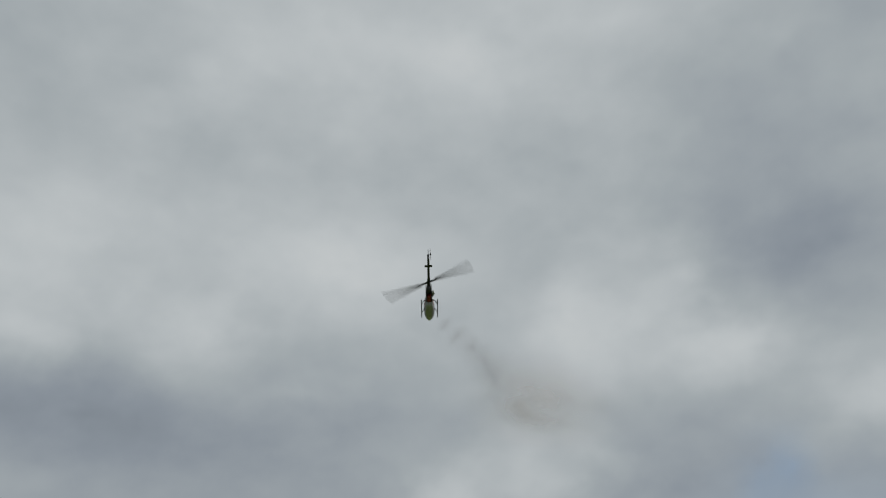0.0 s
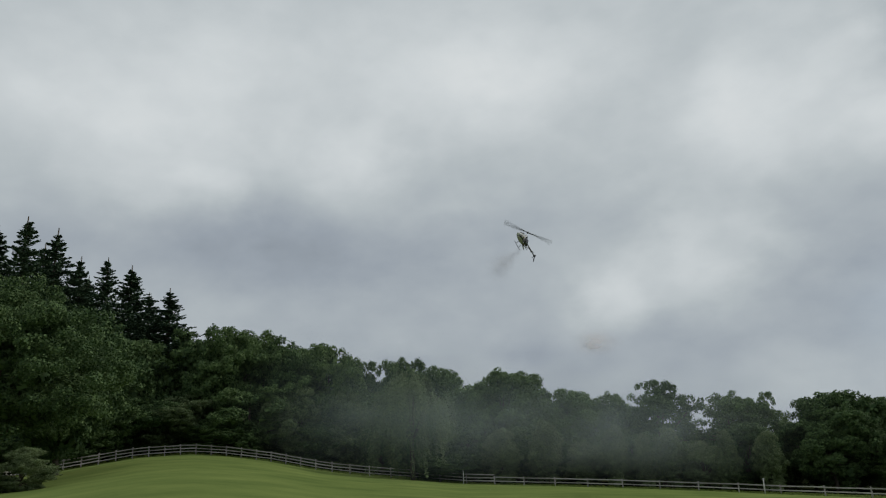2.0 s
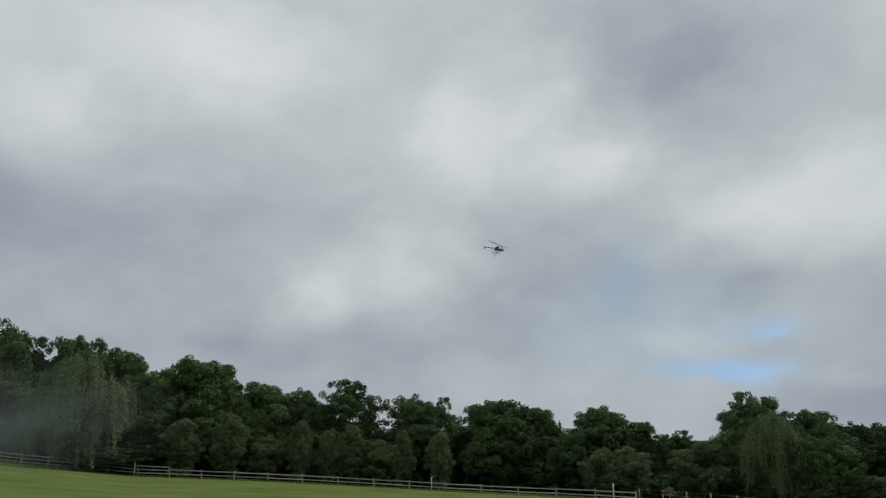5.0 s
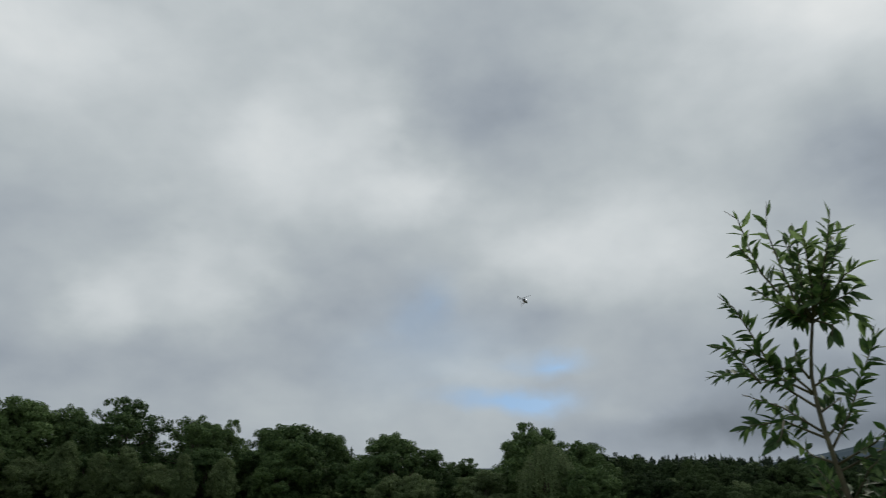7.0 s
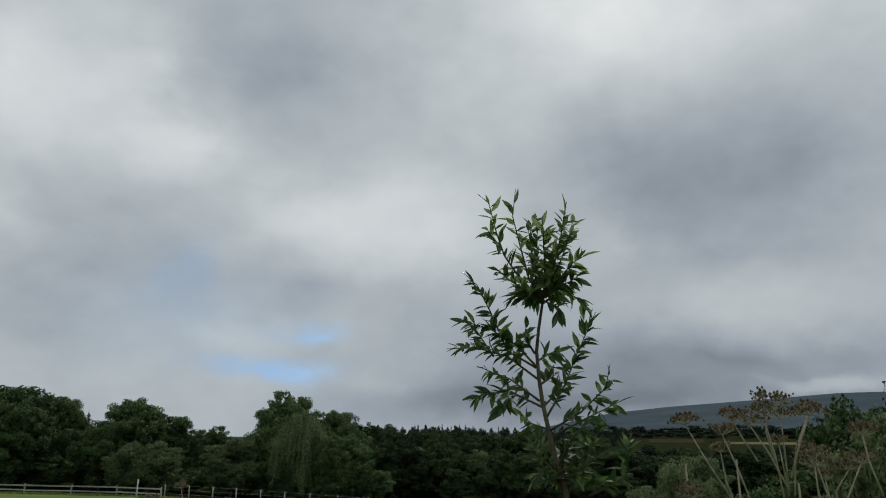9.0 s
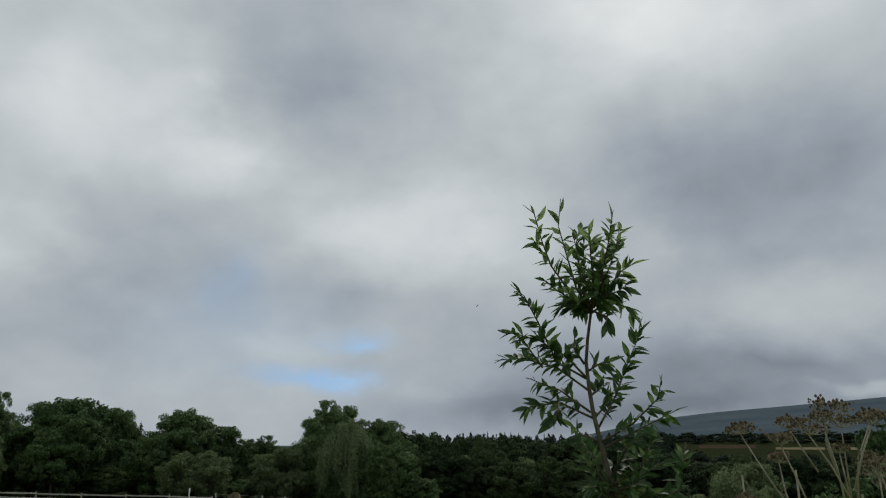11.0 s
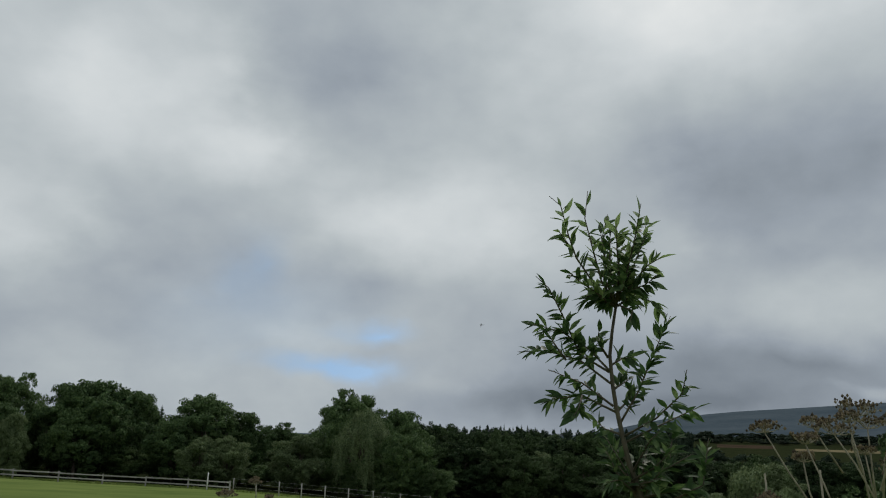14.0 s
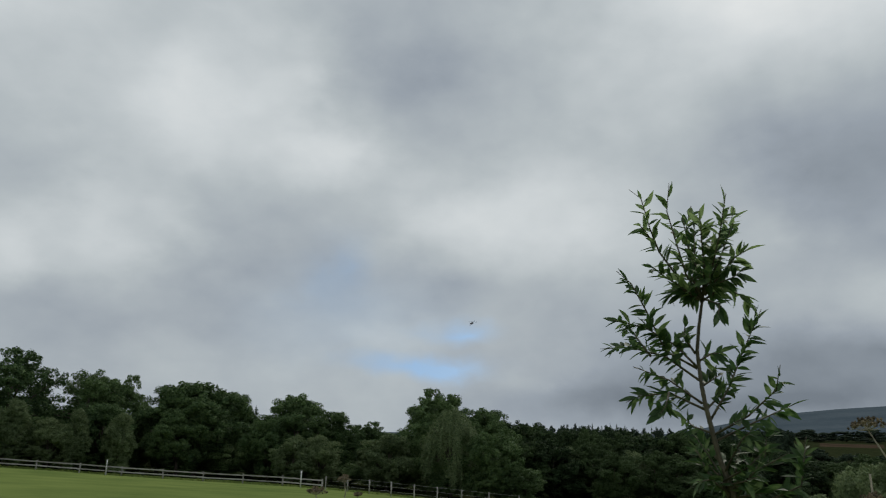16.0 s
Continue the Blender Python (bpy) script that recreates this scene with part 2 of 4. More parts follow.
WHITE_POST = material("white_painted_post", (0.55, 0.55, 0.52), (0.75, 0.75, 0.72), 0.6, 5.0)
WHITE_GEL = material("white_fibreglass", (0.62, 0.63, 0.64), (0.78, 0.78, 0.78), 0.25, 8.0, coat=0.6)
BLACK_GEL = material("black_fibreglass", (0.012, 0.012, 0.015), (0.03, 0.03, 0.035), 0.25, 8.0, coat=0.5)
GREY_GEL = material("pale_grey_paint", (0.38, 0.37, 0.39), (0.46, 0.45, 0.47), 0.5, 8.0)
RED_GEL = material("red_paint", (0.22, 0.025, 0.02), (0.38, 0.05, 0.035), 0.3, 8.0, coat=0.4)
CARBON = material("carbon_fibre", (0.012, 0.012, 0.013), (0.035, 0.035, 0.036), 0.4, 60.0)
ALLOY = material("brushed_alloy", (0.30, 0.30, 0.31), (0.5, 0.5, 0.5), 0.35, 50.0, metal=1.0)


def thin_smoke(name, colour, amount):
    """Smoke that thins out from the middle of its wisp, ragged by noise."""
    m = bpy.data.materials.new(name)
    m.use_nodes = True
    nt = m.node_tree
    nt.nodes.clear()
    tc = nt.nodes.new("ShaderNodeTexCoord")
    n = nt.nodes.new("ShaderNodeTexNoise")
    n.inputs["Scale"].default_value, n.inputs["Detail"].default_value = 2.2, 4.0
    nt.links.new(tc.outputs["Object"], n.inputs["Vector"])
    g = nt.nodes.new("ShaderNodeTexGradient")
    g.gradient_type = "QUADRATIC_SPHERE"
    nt.links.new(tc.outputs["Object"], g.inputs[0])
    k = nt.nodes.new("ShaderNodeMath")
    k.operation = "MULTIPLY"
    nt.links.new(g.outputs["Fac"], k.inputs[0])
    nt.links.new(n.outputs["Fac"], k.inputs[1])
    k2 = nt.nodes.new("ShaderNodeMath")
    k2.operation = "MULTIPLY"
    nt.links.new(k.outputs[0], k2.inputs[0])
    k2.inputs[1].default_value = amount * 2
    d = nt.nodes.new("ShaderNodeBsdfDiffuse")
    d.inputs[0].default_value = (*colour, 1)
    back = nt.nodes.new("ShaderNodeBsdfTranslucent")
    back.inputs[0].default_value = (*colour, 1)
    body = nt.nodes.new("ShaderNodeMixShader")
    body.inputs[0].default_value = 0.55
    nt.links.new(d.outputs[0], body.inputs[1])
    nt.links.new(back.outputs[0], body.inputs[2])
    t = nt.nodes.new("ShaderNodeBsdfTransparent")
    x = nt.nodes.new("ShaderNodeMixShader")
    nt.links.new(k2.outputs[0], x.inputs[0])
    nt.links.new(t.outputs[0], x.inputs[1])
    nt.links.new(body.outputs[0], x.inputs[2])
    nt.links.new(x.outputs[0], nt.nodes.new("ShaderNodeOutputMaterial").inputs[0])
    return m


SMOKE = thin_smoke("exhaust_smoke", (0.30, 0.235, 0.23), 0.22)
RED_SMOKE = thin_smoke("reddish_smoke", (0.96, 0.80, 0.77), 0.58)
HAZE = thin_smoke("thin_blue_smoke", (0.44, 0.50, 0.54), 0.31)


# ---------------------------------------------------------------- mesh helpers
def mesh_of(name, verts, faces, mat, smooth=False):
    me = bpy.data.meshes.new(name)
    me.from_pydata([tuple(v) for v in verts], [], faces)
    me.materials.append(mat)
    if smooth:
        me.polygons.foreach_set("use_smooth", [True] * len(me.polygons))
    me.update()
    return me


def part(name, data, mat, parent, label=""):
    """Links a bmesh or a mesh as one object under a thing or under a part."""
    if isinstance(data, bmesh.types.BMesh):
        me = bpy.data.meshes.new(name)
        data.to_mesh(me)
        data.free()
        me.materials.append(mat)
        me.polygons.foreach_set("use_smooth", [True] * len(me.polygons))
        data = me
    ob = new(name, data)
    ob.parent = parent
    return tagged(ob, label) if label else ob


def tube_data(points, radii, sides=6):
    """Vertices and faces of a round, tapered tube along points."""
    verts, faces = [], []
    pts = [Vector(p) for p in points]
    for i, p in enumerate(pts):
        d = (pts[min(i + 1, len(pts) - 1)] - pts[max(i - 1, 0)]).normalized()
        a = d.cross(Vector((0.31, 0.93, 0.17))).normalized()
        b = d.cross(a)
        r = radii[i] if isinstance(radii, (list, tuple)) else radii
        for k in range(sides):
            w = 2 * math.pi * k / sides
            verts.append(p + (a * math.cos(w) + b * math.sin(w)) * r)
    for i in range(len(pts) - 1):
        for k in range(sides):
            k2 = (k + 1) % sides
            faces.append((i * sides + k, i * sides + k2, (i + 1) * sides + k2, (i + 1) * sides + k))
    faces.append(tuple(range(sides))[::-1])
    faces.append(tuple((len(pts) - 1) * sides + k for k in range(sides)))
    return verts, faces


def tube(name, points, radii, mat, parent=None, sides=6, label=""):
    v, f = tube_data(points, radii, sides)
    ob = new(name, mesh_of(name, v, f, mat, True))
    if parent:
        ob.parent = parent
    return tagged(ob, label) if label else ob


def join_data(chunks):
    verts, faces = [], []
    for v, f in chunks:
        o = len(verts)
        verts.extend(v)
        faces.extend(tuple(i + o for i in q) for q in f)
    return verts, faces


def slab(name, sx, sy, sz, mat, parent, at=(0, 0, 0), bevel=0.004, turn=(0, 0, 0), label=""):
    bm = bmesh.new()
    bmesh.ops.create_cube(bm, size=1.0)
    bmesh.ops.scale(bm, vec=(sx, sy, sz), verts=bm.verts)
    if bevel:
        bmesh.ops.bevel(bm, geom=bm.edges[:], offset=bevel, segments=1, affect="EDGES")
    ob = part(name, bm, mat, parent, label)
    ob.matrix_basis = pose(*at, *turn)
    return ob


def loft(name, sections, mat, parent, sides=14, label="", top=True, bottom=True):
    """A smooth shell along y: sections of (y, half width, low, high)."""
    verts, faces = [], []
    for y, w, lo, hi in sections:
        for k in range(sides):
            a = 2 * math.pi * k / sides
            c, s = math.cos(a), math.sin(a)
            verts.append((w * math.copysign(abs(c) ** 0.8, c), y, (lo + hi) / 2 + (hi - lo) / 2 * math.copysign(abs(s) ** 0.8, s)))
    n = len(sections)
    for i in range(n - 1):
        for k in range(sides):
            k2 = (k + 1) % sides
            faces.append((i * sides + k, (i + 1) * sides + k, (i + 1) * sides + k2, i * sides + k2))
    faces.append(tuple(range(sides)))
    faces.append(tuple((n - 1) * sides + k for k in range(sides))[::-1])
    return part(name, mesh_of(name, verts, faces, mat, True), mat, parent, label)


# ---------------------------------------------------------------- ground
BEARING = (-180, -120, -60, -46, -41, -35, -29, -20, -12, 9, 22, 35, 48, 70, 110, 180)
FENCE_R = (70, 75, 80, 82, 85, 88, 88, 85, 82, 78, 72, 62, 56, 52, 60, 70)
LEVEL_AT = (-180, -120, -60, -46, -41, -35, -31.5, -29, -26, -22, -19, -12, 9, 15, 22, 35, 48, 70, 110, 180)
FENCE_Z = (-0.5, -0.3, 1.0, 1.75, 2.4, 3.8, 3.95, 3.55, 2.78, 1.4, 0.7, -0.55, -2.55, -2.93, -3.2, -3.8, -4.3, -4.6, -3.0, -0.5)
SLOPE = (0, 0, 0.06, 0.06, 0.07, 0.08, 0.07, 0.05, 0.02, -0.01, -0.02, -0.035, -0.04, -0.05, -0.03, 0)
RIDGE_AT = (-180, 30, 48, 52, 56, 60, 67, 71, 110, 150, 180)
RIDGE = (0.3, 0.2, 0.3, 1.0, 1.85, 2.2, 2.65, 2.95, 3.0, 0.5, 0.3)


def ground_z(x, y):
    r, az = math.hypot(x, y), math.degrees(math.atan2(x, y))
    rf, zf = np.interp(az, BEARING, FENCE_R), np.interp(az, LEVEL_AT, FENCE_Z)
    if r <= rf:
        z = zf * (r / rf) ** 1.25
    else:
        z = zf + np.interp(az, BEARING, SLOPE) * min(r - rf, 140)
    if r > 250:
        z += 0.030 * (min(r, 900) - 250) * float(np.interp(az, (50, 57, 82, 95), (0, 1, 1, 0)))
    if r > 1400:
        k = min(1.0, (r - 1400) / 2200)
        k = k * k * (3 - 2 * k)
        top = 3600 * math.tan(radians(float(np.interp(az, RIDGE_AT, RIDGE))))
        z = z * (1 - k) + top * k
    if r > 6:
        z += 0.05 * noise.noise(Vector((x * 0.07, y * 0.07, 0))) * min(1, r / 40)
    if r > 900:
        z += 5.0 * noise.noise(Vector((x * 0.003, y * 0.003, 3))) * min(1, (r - 900) / 1500)
    return float(z)


def polar(az, r, up=0.0):
    x, y = r * math.sin(radians(az)), r * math.cos(radians(az))
    return Vector((x, y, ground_z(x, y) + up))


radii = [0.0] + [1.5 * 1.075 ** k for k in range(111)]
radii = sorted([r for r in radii if r < 40 or 130 < r < 4300] + [40 + 1.5 * k for k in range(60)] + [485 + 11 * k for k in range(18)]) + [4300.0]
STEPS = 288
gv, gf = [(0, 0, 0)], []
for r in radii[1:]:
    for k in range(STEPS):
        gv.append(tuple(polar(-180 + 360 * k / STEPS, r)))
for k in range(STEPS):
    gf.append((0, 1 + (k + 1) % STEPS, 1 + k))
for i in range(len(radii) - 2):
    a, b = 1 + i * STEPS, 1 + (i + 1) * STEPS
    for k in range(STEPS):
        k2 = (k + 1) % STEPS
        gf.append((a + k, a + k2, b + k2, b + k))
# blue-grey in the hills' base colour stands in for distance haze
HILL_HAZE = material("far_wooded_hill", (0.052, 0.072, 0.090), (0.086, 0.108, 0.126), 1.0, 0.004, fine=0.6, spec=0.0)
EARTH = material("brown_stubble", (0.038, 0.028, 0.020), (0.068, 0.050, 0.034), 1.0, 0.05, fine=0.5, spec=0.0)
STUBBLE = material("pale_stubble", (0.12, 0.10, 0.06), (0.20, 0.17, 0.10), 1.0, 0.05, fine=0.5, spec=0.0)
# wood floor in near-black, the shade under the trees included in its colour
FLOOR_SHADE = material("shaded_wood_floor", (0.012, 0.018, 0.008), (0.035, 0.040, 0.018), 1.0, 0.3, fine=0.5, spec=0.0)
ground_mesh = mesh_of("ground", gv, gf, GRASS, True)
for m in (HILL_HAZE, EARTH, FLOOR_SHADE, STUBBLE):
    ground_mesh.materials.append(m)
for p in ground_mesh.polygons:
    c = p.center
    r, az = math.hypot(c.x, c.y), math.degrees(math.atan2(c.x, c.y))
    rf = np.interp(az, BEARING, FENCE_R)
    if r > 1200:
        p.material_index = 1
    elif (590 < r < 680 and 58.3 < az < 62) or (570 < r < 618 and 64.3 < az < 68.2):
        p.material_index = 4 if az > 63 else 2
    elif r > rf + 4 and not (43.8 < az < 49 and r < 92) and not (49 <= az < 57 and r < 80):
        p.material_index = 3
ground = tagged(new("ground", ground_mesh), "sloping green meadow running to far wooded hills", "ground", kind="structure")

# longer tufts in the meadow
gr = random.Random(11)
tv, tf = [], []
for _ in range(4500):
    az = gr.uniform(-47, 45)
    rf = float(np.interp(az, BEARING, FENCE_R))
    p = polar(az, rf + gr.uniform(-0.6, 2.5))
    s = gr.uniform(0.06, 0.18)
    for _b in range(3):
        a = gr.uniform(0, 6.28)
        d = Vector((math.cos(a), math.sin(a), 0))
        o = len(tv)
        lean = Vector((gr.uniform(-1, 1), gr.uniform(-1, 1), 0)) * s * 0.6
        tv += [p - d * s * 0.25 - Vector((0, 0, 0.03)), p + d * s * 0.25 - Vector((0, 0, 0.03)), p + lean + Vector((0, 0, s))]
        tf.append((o, o + 1, o + 2))
tagged(new("grass", mesh_of("grass", tv, tf, BLADE)), "tufts of longer green meadow grass", "grass", kind="stuff")


# ---------------------------------------------------------------- fence
def post_fence():
    root = tagged(new("fence"), "weathered post and rail timber fence round the meadow", "fence")
    rnd = random.Random(5)
    post_mesh = rail_mesh = None
    spots, az = [], -45.0
    while az < 24.0:
        spots.append(az)
        az += math.degrees(float(np.interp(az, (-24, -16, 0), (1.6, 2.7, 3.6))) / float(np.interp(az, BEARING, FENCE_R)))
    bm = bmesh.new()
    bmesh.ops.create_cube(bm, size=1.0)
    bmesh.ops.scale(bm, vec=(0.13, 0.11, 1.45), verts=bm.verts)
    bmesh.ops.bevel(bm, geom=bm.edges[:], offset=0.012, segments=1, affect="EDGES")
    post_mesh = bpy.data.meshes.new("post")
    bm.to_mesh(post_mesh)
    bm.free()
    post_mesh.materials.append(FENCE_WOOD)
    bm = bmesh.new()
    bmesh.ops.create_cube(bm, size=1.0)
    bmesh.ops.scale(bm, vec=(1.0, 0.04, 0.105), verts=bm.verts)
    rail_mesh = bpy.data.meshes.new("rail")
    bm.to_mesh(rail_mesh)
    bm.free()
    rail_mesh.materials.append(FENCE_WOOD)
    feet = [polar(a, float(np.interp(a, BEARING, FENCE_R))) for a in spots]
    for i, p in enumerate(feet):
        q = feet[min(i + 1, len(feet) - 1)] if i + 1 < len(feet) else p + (p - feet[i - 1])
        turn = math.degrees(math.atan2(q.y - p.y, q.x - p.x))
        ob = part("post", post_mesh, FENCE_WOOD, root)
        low = 0.72 if spots[i] > -10 else 0.92
        ob.matrix_basis = pose(p.x, p.y, p.z + 0.50 * low + rnd.uniform(-0.03, 0.03), rnd.uniform(-2, 2), rnd.uniform(-2, 2), turn) @ Matrix.Diagonal((0.85, 0.85, low, 1))
        if i + 1 == len(feet):
            continue
        d = q - p
        for h in ((0.34, 0.65, 0.97) if spots[i] < -10 else (0.36, 0.74)):
            r = part("rail", rail_mesh, FENCE_WOOD, root)
            side = Vector((d.y, -d.x, 0)).normalized() * 0.075
            up0, up1 = rnd.uniform(-0.02, 0.02), rnd.uniform(-0.02, 0.02)
            m = Vector((d.x, d.y, d.z + up1 - up0))
            mid = p + d / 2 + side + Vector((0, 0, h + (up0 + up1) / 2))
            r.matrix_basis = Matrix.Translation(mid) @ m.to_track_quat("X", "Z").to_matrix().to_4x4() @ Matrix.Diagonal((m.length + 0.04, 1, 1, 1))
    return root


post_fence()


def marker_post(az, height, mat, label, thick=0.07, at=None):
    p = polar(az, at or float(np.interp(az, BEARING, FENCE_R)) - 0.6)
    v, f = tube_data([p - Vector((0, 0, 0.1)), p + Vector((0.01, 0, height * 0.6)), p + Vector((0.02, 0, height))], [thick, thick * 0.95, thick * 0.85], 8)
    tagged(new("marker_post", mesh_of("marker_post", v, f, mat, True)), label, "post", "posts along the meadow edge")


for az, h in ((-11.9, 1.35), (9.0, 1.35), (22.2, 1.45)):
    marker_post(az, h, WHITE_POST, "tall pale post standing at the timber fence", 0.06)


def wire_fence():
    root = tagged(new("wire_fence"), "thin wire fence on slim wooden stakes", "fence")
    feet = [polar(a, r) for a, r in ((24.0, 70), (25.6, 68), (27.2, 66), (28.8, 64), (30.5, 62.5), (32.2, 61), (34.0, 60), (36.0, 58.5), (38.2, 57))]
    for p in feet:
        tube("stake", [p - Vector((0, 0, 0.1)), p + Vector((0, 0, 1.15))], [0.05, 0.045], FENCE_WOOD, root)
    for h in (0.4, 0.75, 1.08):
        tube("wire", [p + Vector((0, 0, h)) for p in feet], 0.007, ALLOY, root, 4)


wire_fence()


# ---------------------------------------------------------------- trees
def cards(centres, normals, sizes, rnd):
    """Small ragged leaf clumps, one irregular four-cornered blade each."""
    n = len(centres)
    ref = rnd.normal(size=(n, 3))
    a = np.cross(normals, ref)
    a /= np.linalg.norm(a, axis=1)[:, None] + 1e-9
    b = np.cross(normals, a)
    verts = np.empty((n, 4, 3))
    for k, (u, v) in enumerate(((1, 0.15), (0.1, 0.8), (-1, -0.1), (-0.15, -0.8))):
        j = 1 + 0.35 * rnd.uniform(-1, 1, size=(n, 1))
        verts[:, k] = centres + (a * u + b * v) * sizes[:, None] * j + normals * sizes[:, None] * rnd.uniform(-0.3, 0.3, size=(n, 1))
    return verts.reshape(-1, 3), np.arange(n * 4).reshape(n, 4)


def card_mesh(name, groups, mat, rnd, fill=False):
    vs, fs, o = [], [], 0
    for c, nrm, s in groups:
        v, f = cards(c, nrm, s, rnd)
        vs.append(v)
        fs.append(f + o)
        o += len(v)
    v, f = np.concatenate(vs), np.concatenate(fs)
    if fill:
        side = np.percentile(np.hypot(v[:, 0], v[:, 1]), 97.5)
        v = v * np.array([0.5 / side, 0.5 / side, 1.0 / np.percentile(v[:, 2], 99.6)])
    me = bpy.data.meshes.new(name)
    me.vertices.add(len(v))
    me.vertices.foreach_set("co", v.ravel())
    me.loops.add(f.size)
    me.loops.foreach_set("vertex_index", f.ravel().astype(np.int32))
    me.polygons.add(len(f))
    me.polygons.foreach_set("loop_start", np.arange(0, f.size, 4, dtype=np.int32))
    me.materials.append(mat)
    me.update(calc_edges=True)
    return me


def broadleaf(seed, mat, low=0.10, lobes=42, per=78, leaf=0.0112, spread=0.42, top=0.75, gaps=0.0, buds=13):
    """A tree one metre high and about one metre wide: trunk, limbs, crown of leaf clumps on many lobes."""
    rnd = np.random.RandomState(seed)
    root = new("tree")
    heads = []
    while len(heads) < lobes:
        p = rnd.uniform(-1, 1, 3)
        if np.linalg.norm(p) > 1 or np.linalg.norm(p) < 0.5:
            continue
        z = low + (1 - low) * (0.5 + 0.43 * p[2])
        w = spread * (1.0 if z < top else 1.0 - 0.35 * (z - top) / (1 - top))
        w *= 0.85 if z < 0.35 else 1.0
        heads.append((p[0] * w, p[1] * w, z))
    groups = []
    for h in heads:
        r = rnd.uniform(0.10, 0.19)
        n = max(5, int(buds * (r / 0.15) ** 2))
        q = rnd.normal(size=(n, 3))
        q /= np.linalg.norm(q, axis=1)[:, None]
        q[:, 2] = np.abs(q[:, 2]) * np.where(rnd.uniform(size=n) < 0.75, 1, -1)
        spots = np.array(h) + q * np.array([1, 1, 0.85]) * r * rnd.uniform(0.60, 0.95, size=(n, 1))
        for bud in spots:
            rb = rnd.uniform(0.032, 0.066)
            m = int(per * (rb / 0.046) ** 2)
            d = rnd.normal(size=(m, 3))
            d /= np.linalg.norm(d, axis=1)[:, None]
            c = bud + d * np.array([1.1, 1.1, 0.8]) * rb * rnd.uniform(0.55, 1.05, size=(m, 1))
            nn = d + rnd.normal(size=(m, 3)) * 0.45
            nn /= np.linalg.norm(nn, axis=1)[:, None]
            groups.append((c, nn, leaf * rnd.uniform(0.5, 1.2, m)))
    if not gaps:
        for h in heads:
            n = 110
            d = rnd.normal(size=(n, 3))
            d /= np.linalg.norm(d, axis=1)[:, None]
            c = np.array(h) * np.array([0.82, 0.82, 0.96]) + d * 0.10 * rnd.uniform(0.3, 1.0, size=(n, 1))
            groups.append((c, d, leaf * 2.2 * rnd.uniform(0.6, 1.2, n)))
    part("crown", card_mesh("crown", groups, mat, rnd, True), mat, root)
    bend = rnd.uniform(-0.02, 0.02, 2)
    fork = Vector((bend[0], bend[1], max(0.22, low + 0.12)))
    chunks = [tube_data([(0, 0, -0.03), (bend[0] * 0.5, bend[1] * 0.5, fork.z * 0.5), fork, (bend[0] * 2, bend[1] * 2, 0.72)], [0.030, 0.022, 0.019, 0.006], 8)]
    for h in heads[:: 3]:
        mid = fork.lerp(Vector(h), 0.5) + Vector((0, 0, 0.03))
        chunks.append(tube_data([fork, mid, Vector(h)], [0.012, 0.008, 0.003], 5))
    v, f = join_data(chunks)
    part("trunk", mesh_of("trunk", v, f, BARK, True), BARK, root)
    return root


def spruce(seed):
    """A spruce one metre high: whorls of drooping boughs that taper to a leader."""
    rnd = np.random.RandomState(seed)
    root = new("tree")
    groups, chunks = [], [tube_data([(0, 0, -0.02), (0.004, 0, 0.5), (0, 0.003, 1.0)], [0.018, 0.010, 0.0015], 6)]
    z = 0.10
    while z < 0.98:
        reach = min(0.17, 0.36 * (1 - z) ** 1.02) + 0.002
        for k in range(rnd.randint(9, 13)):
            a, ln = rnd.uniform(0, 6.283), reach * rnd.uniform(0.45, 1.2)
            d, e = np.array([math.cos(a), math.sin(a), 0]), np.array([-math.sin(a), math.cos(a), 0])
            m = max(12, int(ln / 0.0011))
            s = rnd.uniform(0.03, 1, size=(m, 1)) ** 0.8
            drop = (-0.30 * s + 0.34 * s ** 2.4) * ln + rnd.uniform(-0.006, 0.006)
            fan = rnd.uniform(-1, 1, size=(m, 1)) * (1.05 - s) * 0.34 * ln
            hang = -np.abs(rnd.normal(size=(m, 1))) * 0.009 * (1.2 - s)
            c = np.array([0, 0, z]) + d * s * ln + e * fan + np.array([0, 0, 1]) * (drop + hang)
            nn = np.array([0, 0, 1]) + rnd.normal(size=(m, 3)) * 0.5
            nn /= np.linalg.norm(nn, axis=1)[:, None]
            groups.append((c, nn, rnd.uniform(0.0028, 0.0064, m)))
        z += 0.015 + 0.013 * rnd.uniform()
    part("crown", card_mesh("crown", groups, NEEDLE, rnd), NEEDLE, root)
    v, f = join_data(chunks)
    part("trunk", mesh_of("trunk", v, f, BARK, True), BARK, root)
    return root


